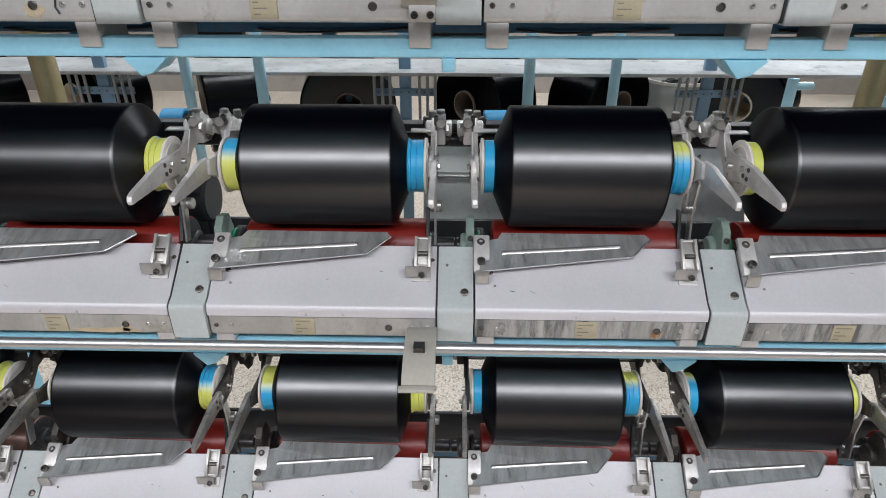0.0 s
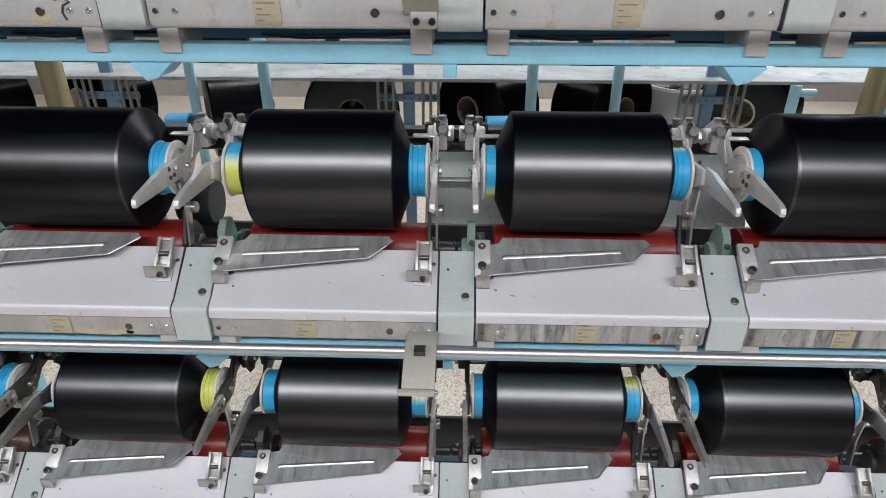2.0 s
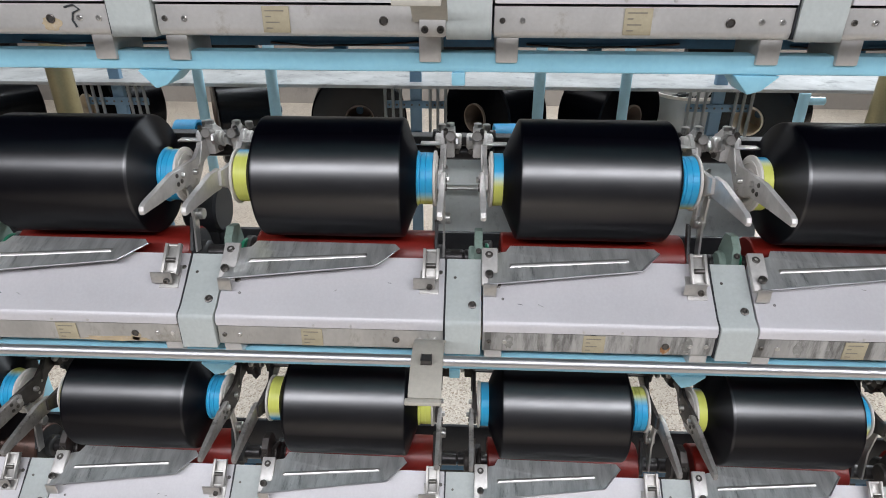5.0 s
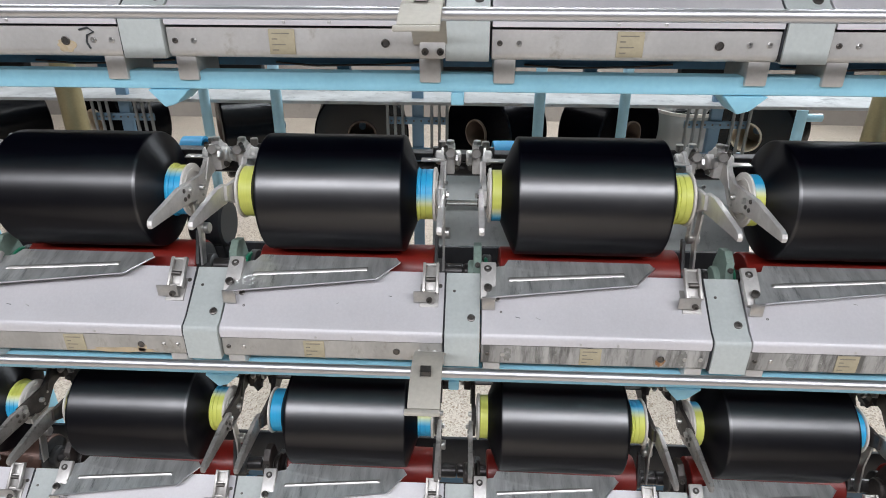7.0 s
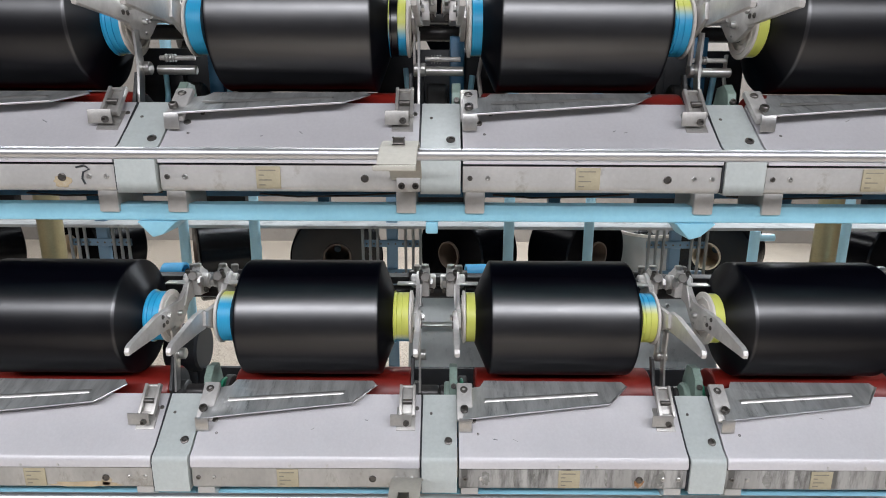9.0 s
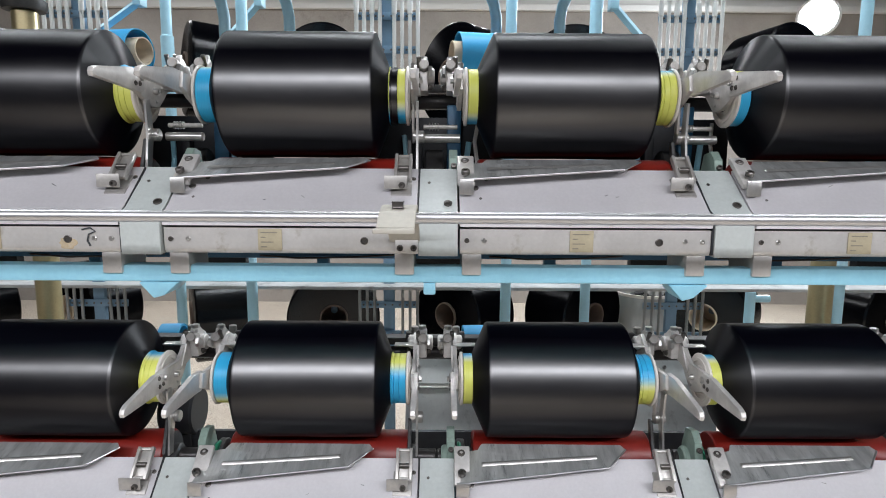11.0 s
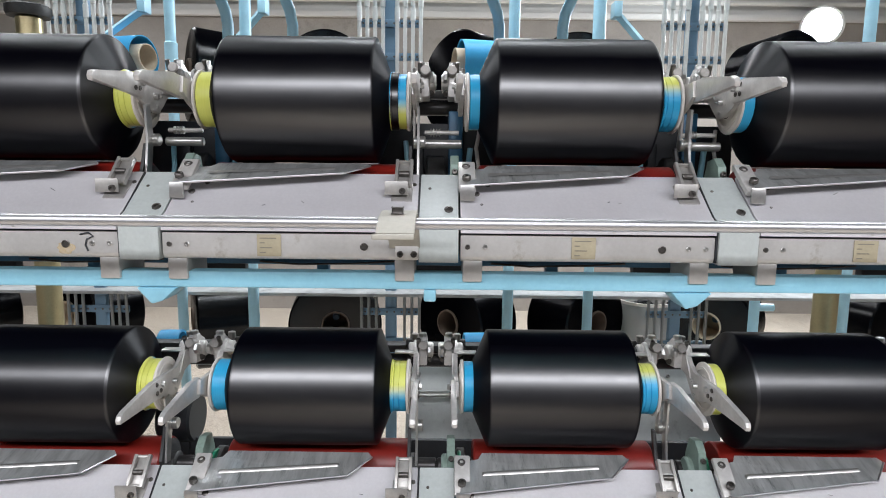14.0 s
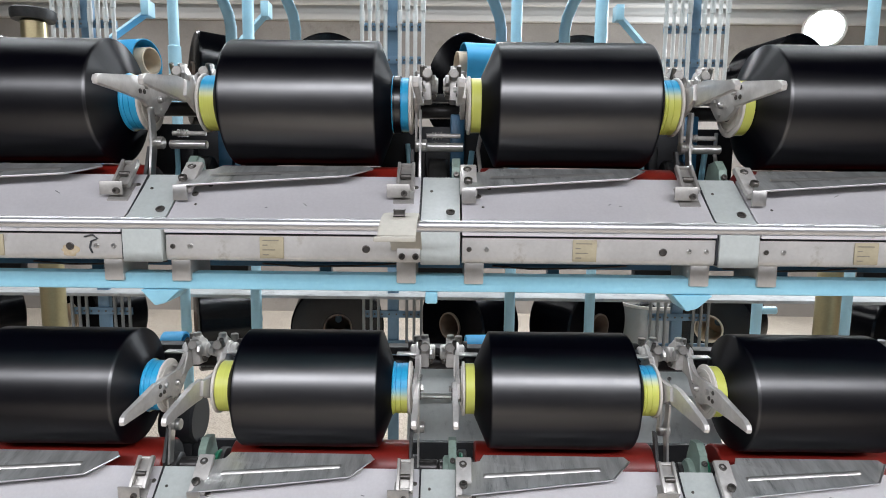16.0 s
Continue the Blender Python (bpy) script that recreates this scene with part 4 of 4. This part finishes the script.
def guide_rack(x):
    th = thing("guide_rack", (x, 2.32, 0), "blue steel rack holding white ceramic yarn guide tubes", "rack", "guide racks")
    part("stem", box(bmesh.new(), -0.022, 0.022, -0.012, 0.012, 0.0, 2.9, 0.003), STEELBLUE, th)
    for z in (2.095, 1.975, 1.0, 0.88):
        bar = part("cross_bar", box(bmesh.new(), -0.118, 0.118, -0.022, -0.013, z - 0.014, z + 0.014, 0.002), STEELBLUE, th)
        for i in range(8):
            part("rivet", rod(bmesh.new(), (-0.1 + i * 0.0286, -0.0225, z), (-0.1 + i * 0.0286, -0.0245, z), 0.004, 8), BOLT, bar)
    for i in range(8):
        xx = (i - 3.5) * 0.029 + (0.012 if i > 3 else -0.012)
        part("guide_tube", rod(bmesh.new(), (xx, -0.031, 1.80 + 0.02 * (i % 3)), (xx, -0.031, 2.26 - 0.015 * (i % 2)), 0.0075, 12), ROD, th)
        part("tube_collar", rod(bmesh.new(), (xx, -0.031, 2.10 + 0.05 * (i % 2)), (xx, -0.031, 2.15 + 0.05 * (i % 2)), 0.0095, 12), ROD, th)
        if i in (0, 1, 2, 5, 6, 7):
            part("guide_tube", rod(bmesh.new(), (xx, -0.031, 0.80), (xx, -0.031, 1.08), 0.006, 10), GUIDE, th)
    return th


for x in (-1.342, -0.192, 0.935, 2.06, -2.47):
    guide_rack(x)


def supply_bobbin(x, y, z, yaw, pitch, radius, length, tube=CARD, label="large black supply yarn bobbin on a cardboard tube"):
    th = thing("supply_bobbin", (x, y, z), label, "bobbin", "supply bobbins")
    th.rotation_euler = Euler((0, radians(pitch), radians(yaw)))
    L = length / 2
    part("yarn", lathe(bmesh.new(), [(-L, 0.069), (-L - 0.004, radius * 0.75), (-L, radius - 0.008), (-L + 0.008, radius), (L - 0.008, radius), (L, radius - 0.008), (L, 0.069)], 64, None, True), YARN_FAR, th)
    part("tube", lathe(bmesh.new(), [(-L - 0.010, 0.068), (L + 0.018, 0.068), (L + 0.018, 0.062), (-L - 0.010, 0.062)], 40, None, True), tube, th, "paper tube")
    part("plug", rod(bmesh.new(), (L - 0.06, 0, 0), (L - 0.05, 0, 0), 0.0615, 32), tube, th)
    if z < 1.5:
        part("peg", rod(bmesh.new(), (L - 0.09, 0, 0), (L + 0.05, 0, 0), 0.018, 16), STEELBLUE, th)
        part("stand", rod(bmesh.new(), (L + 0.035, 0, 0), (L + 0.035, 0, -z), 0.014, 12), STEELBLUE, th)
    else:
        part("peg", rod(bmesh.new(), (L - 0.09, 0, 0), ((2.87 - y) / math.sin(radians(yaw)), 0, 0), 0.018, 16), STEELBLUE, th)
    return th


def bobbin_at(x, y, z, yaw, radius=0.165, length=0.20, pitch=6, tube=CARD):
    return supply_bobbin(x, y, z, yaw, pitch, radius, length, tube)


for z in (1.95,):
    th = thing("creel_rail", (0, 2.87, z), "dark steel creel rail carrying the bobbin pegs", "rail", "creel rails")
    part("rail_bar", box(bmesh.new(), -3.0, 3.0, -0.02, 0.02, -0.014, 0.014, 0.003), ARM_DARK, th)
    for x in (-2.9, 2.9):
        part("leg", box(bmesh.new(), x - 0.02, x + 0.02, 0.021, 0.06, -z, 0.03, 0.002), STEELBLUE, th)

# x axis points away from the hole that faces the aisle
# the middle of each open hole stands at x, 2.84, z; FAR spreads the row to that depth
FAR = 1.16
for x, z, yaw, r in ((-2.10, 0.92, 60, 0.19), (-1.566, 0.935, 62, 0.19), (-1.041, 0.912, 26, 0.20), (-0.438, 0.900, 99, 0.195), (0.03, 0.913, 44, 0.19), (0.665, 0.915, 128, 0.19), (1.119, 0.914, 52, 0.185), (1.95, 0.91, 110, 0.19)):
    a = radians(yaw)
    bobbin_at(x * FAR + 0.14 * math.cos(a), 2.45 * FAR + 0.14 * math.sin(a), 1.54 - (1.54 - z) * FAR, yaw, r * FAR, 0.26, 0, CREAM if abs(x) > 1.1 else CARD)
for x, z, yaw, r in ((-1.83, 1.92, 60, 0.18), (-0.95, 1.93, 30, 0.195), (-0.47, 1.92, 80, 0.195), (0.14, 1.91, 40, 0.215), (0.57, 1.92, 80, 0.195), (1.42, 1.96, 110, 0.17)):
    bobbin_at(x, 2.62, z, yaw, r, 0.24, 4)


def empty_tube(x, y, z, yaw, r, length, mat, label, reach=0.2):
    th = thing("paper_tube", (x, y, z), label, "paper tube", "loose tubes")
    th.rotation_euler = Euler((0, 0, radians(yaw)))
    L = length / 2
    part("wall", lathe(bmesh.new(), [(-L, r), (L, r), (L, r - 0.004), (-L, r - 0.004)], 40, None, True), mat, th)
    part("core", lathe(bmesh.new(), [(-L - 0.02, r * 0.62), (L - 0.02, r * 0.62), (L - 0.02, r * 0.56), (-L - 0.02, r * 0.56)], 32, None, True), CREAM, th)
    part("peg", rod(bmesh.new(), (-L * 0.5, 0, 0), (reach, 0, 0), 0.012, 12), STEELBLUE, th)
    return th


empty_tube(-1.255, 2.45, 1.985, 166, 0.085, 0.16, BLUETUBE, "blue paper tube with a cream core on the creel")
empty_tube(0.17, 2.05, 1.91, 12, 0.075, 0.22, BLUETUBE, "blue paper tube with a cream core on the creel")
for x in (-0.455, 0.067):
    empty_tube(x, 0.974, 1.249, 4, 0.031, 0.035, BLUETUBE, "small blue paper tube behind the cradle arm", 0.02)

# bent suction pipes and braces of the upper creel
for x, s in ((-0.76, 1), (-0.53, 1), (0.205, 1), (0.43, -1)):
    th = thing("suction_pipe", (x * 0.955, 2.096, 0), "bent blue steel suction pipe", "pipe", "suction pipes")
    pts = [(-s * 0.075, 0, 2.22), (-s * 0.055, 0, 2.18), (-s * 0.028, 0, 2.135), (-s * 0.008, 0, 2.085), (0, 0, 2.04), (0, 0, 1.93)]
    part("pipe", pipe(bmesh.new(), pts, 0.019, 16), POLE, th)
    part("mouth", rod(bmesh.new(), (0, 0, 1.925), (0, 0, 1.94), 0.022, 16), POLE, th)
for xa, xb, za, zb in ((-1.42, -1.20, 2.04, 2.19), (-0.86, -0.72, 2.04, 2.19), (0.86, 0.70, 2.02, 2.19)):
    th = thing("brace", (0, 2.5, 0), "pale blue diagonal brace bar", "brace", "creel braces")
    part("bar", rod(bmesh.new(), (xa, 0, za), (xb, 0, zb), 0.016, 4), POLE, th)
    part("end_bracket", box(bmesh.new(), xb - 0.016, xb + 0.016, -0.03, 0.03, zb - 0.02, zb + 0.04, 0.003), POLE, th)
th = thing("creel_beam", (0, 2.05, 2.165), "pale blue-grey horizontal creel beam", "beam")
part("beam", box(bmesh.new(), -3.0, 3.0, -0.03, 0.03, 0.0, 0.06, 0.004), POLE, th)
th = thing("pipe_elbow", (1.40, 2.6, 0), "pale blue pipe elbow with a side branch", "pipe")
part("stem", rod(bmesh.new(), (0, 0, 0), (0, 0, 1.0), 0.022, 16), POLE, th)
part("branch", rod(bmesh.new(), (-0.01, 0, 0.965), (0.085, 0, 0.965), 0.017, 16), POLE, th)

# waste bin of cloudy plastic with cardboard inside
th = thing("waste_bin", (1.075, 3.05, 0), "cloudy clear plastic bin half filled with brown cardboard", "bin")
part("bin_wall", lathe(bmesh.new(), [(0.0, 0.135), (0.90, 0.150), (0.90, 0.146), (0.0, 0.131)], 40, pose(0, 0, 0, 0, -90, 0), True), CLEAR, th)
part("rim", lathe(bmesh.new(), [(0.892, 0.146), (0.892, 0.156), (0.906, 0.156), (0.906, 0.146)], 40, pose(0, 0, 0, 0, -90, 0), True), WHITE, th)
part("inner_ring", lathe(bmesh.new(), [(0.762, 0.135), (0.762, 0.1435), (0.776, 0.1435), (0.776, 0.135)], 40, pose(0, 0, 0, 0, -90, 0), True), WHITE, th)
part("cardboard", lathe(bmesh.new(), [(0.02, 0.10), (0.02, 0.128), (0.76, 0.138), (0.76, 0.10)], 32, pose(0, 0, 0, 0, -90, 0)), CARTON, th)
rnd = random.Random(5)
bm = bmesh.new()
for i in range(16):
    a0, rr0, z0 = rnd.uniform(0, 6.28), rnd.uniform(0.05, 0.12), rnd.uniform(0.79, 0.865)
    pipe(bm, [(rr0 * math.cos(a0 + q * 0.5), rr0 * math.sin(a0 + q * 0.5), z0 + 0.02 * math.sin(q * 1.7 + i)) for q in range(9)], rnd.uniform(0.006, 0.014), 6)
part("yarn_waste", bm, WASTE, th, "tangled dark yarn waste")
th = thing("green_crate", (0.83, 3.2, 0), "dark green plastic crate on the floor", "crate")
part("crate", box(bmesh.new(), -0.05, 0.05, -0.2, 0.2, 0, 0.86, 0.01), GREEN, th)

# ---- lamps ----
th = thing("flood_light", (3.77, 6.25, 3.02), "lit white flood light fixed to the far wall", "lamp")
th.rotation_euler = Euler((0, 0, radians(-32)))
part("housing", lathe(bmesh.new(), [(0.021, 0.05), (0.021, 0.195), (0.07, 0.18), (0.14, 0.10), (0.15, 0.05)], 40, pose(0, 0, 0, 0, 0, 90)), ARM_DARK, th)
part("lit_glass", lathe(bmesh.new(), [(-0.004, 0.01), (-0.004, 0.15), (0.004, 0.165), (0.016, 0.17), (0.018, 0.01)], 40, pose(0, 0, 0, 0, 0, 90)), GLOW, th, "glowing white lamp glass")
part("wall_arm", rod(bmesh.new(), (0, 0.14, 0), (0, 0.425, 0), 0.02, 14), ARM_DARK, th)
part("reflector_rim", lathe(bmesh.new(), [(-0.012, 0.172), (-0.012, 0.19), (0.019, 0.20), (0.019, 0.172)], 40, pose(0, 0, 0, 0, 0, 90), True), PAINTED, th)
for lx in (-2.7, -1.35, 0.0, 1.35, 2.7):
    th = thing("ceiling_lamp", (lx, LAMP_Y, LAMP_Z + 0.03), "white fluorescent lamp fitting hung over the aisle", "lamp", "aisle lamps")
    part("tray", box(bmesh.new(), -0.66, 0.66, -0.24, 0.24, 0.0, 0.05, 0.006), PAINTED, th)
    for x in (-0.5, 0.5):
        part("hanger", rod(bmesh.new(), (x, 0, 0.05), (x, 0, TOP - LAMP_Z - 0.03), 0.004, 8), STEEL, th)


# ---- what moves ----
# how a tube end looks to the aisle at each half second: Y yellow, B blue, U yellow over blue, D blue over yellow, and between
FACING = {"Y": 0, "y": 45, "U": 90, "v": 112, "b": 135, "B": 180, "c": 225, "D": 270, "e": 292, "d": 315}
TILT = {-1: 40, 0: 20, 1: 0}          # how far from above the aisle sees each tier
BEATS = [0.5 * i for i in range(9)] + [6.5 + 0.5 * i for i in range(8)] + [12.5 + 0.5 * i for i in range(8)]
# the left tube end of each package; of those with k = -1 the right one, the only one in view
TURNS = {
    (-1, 0): "YBBYBYBYyBbBdYBYBYYBYYYBB", (0, 0): "eUDUedUevvYYvYbYYYBYBYYBY", (1, 0): "BYDUcebYBcyUeBYBcecYBYYBY", (2, 0): "YDBYBDbYBYeYBYYBBYYBYDYBY",
    (-1, -1): "DeddYBceYDdBBYBYBYBYBYBYB", (0, -1): "UbBBBvvBBBBUUYBYBYBYBYBYB", (1, -1): "BDYvBUBDYDYBYYBYBYBYBYBYB", (2, -1): "byYYcYecBydcYYBYBYBYBYBYB",
    (-1, 1): "YBYBYBYBYBYBYYBYBYYcYdYBB", (0, 1): "BYBYBYBYBYBYBYBYYcyBYcDUe", (1, 1): "YBYBYBYBYBYBYYBYBBYDBdYBY",
}
SPIN = 2.6                            # usual turns in a second


def turned_at(code, lead, t):
    """The package's turn in degrees at t: steady between two beats, a whole course near the usual speed."""
    turn = 90.0 - lead - FACING[code[0]]
    for i in range(1, len(BEATS)):
        span = BEATS[i] - BEATS[i - 1]
        step = (FACING[code[i - 1]] - FACING[code[i]]) % 360
        step += 360 * round((SPIN * 360 * span - step) / 360)
        if t <= BEATS[i]:
            return turn + step * (t - BEATS[i - 1]) / span
        turn += step
    return turn


def motions():
    for (k, j), ob in PACKAGES.items():
        code = TURNS.get((k, j), "YBUYBDYBYBUYBDYBYBUYBDYBY")
        x, y, z = ob.location
        lead = TILT[j] + (RIGHT_LAG.get(k, 105) if k < 0 else 0)
        walk(ob, [(i / 30, pose(x, y, z, turned_at(code, lead, i / 30))) for i in range(481)])


motions()
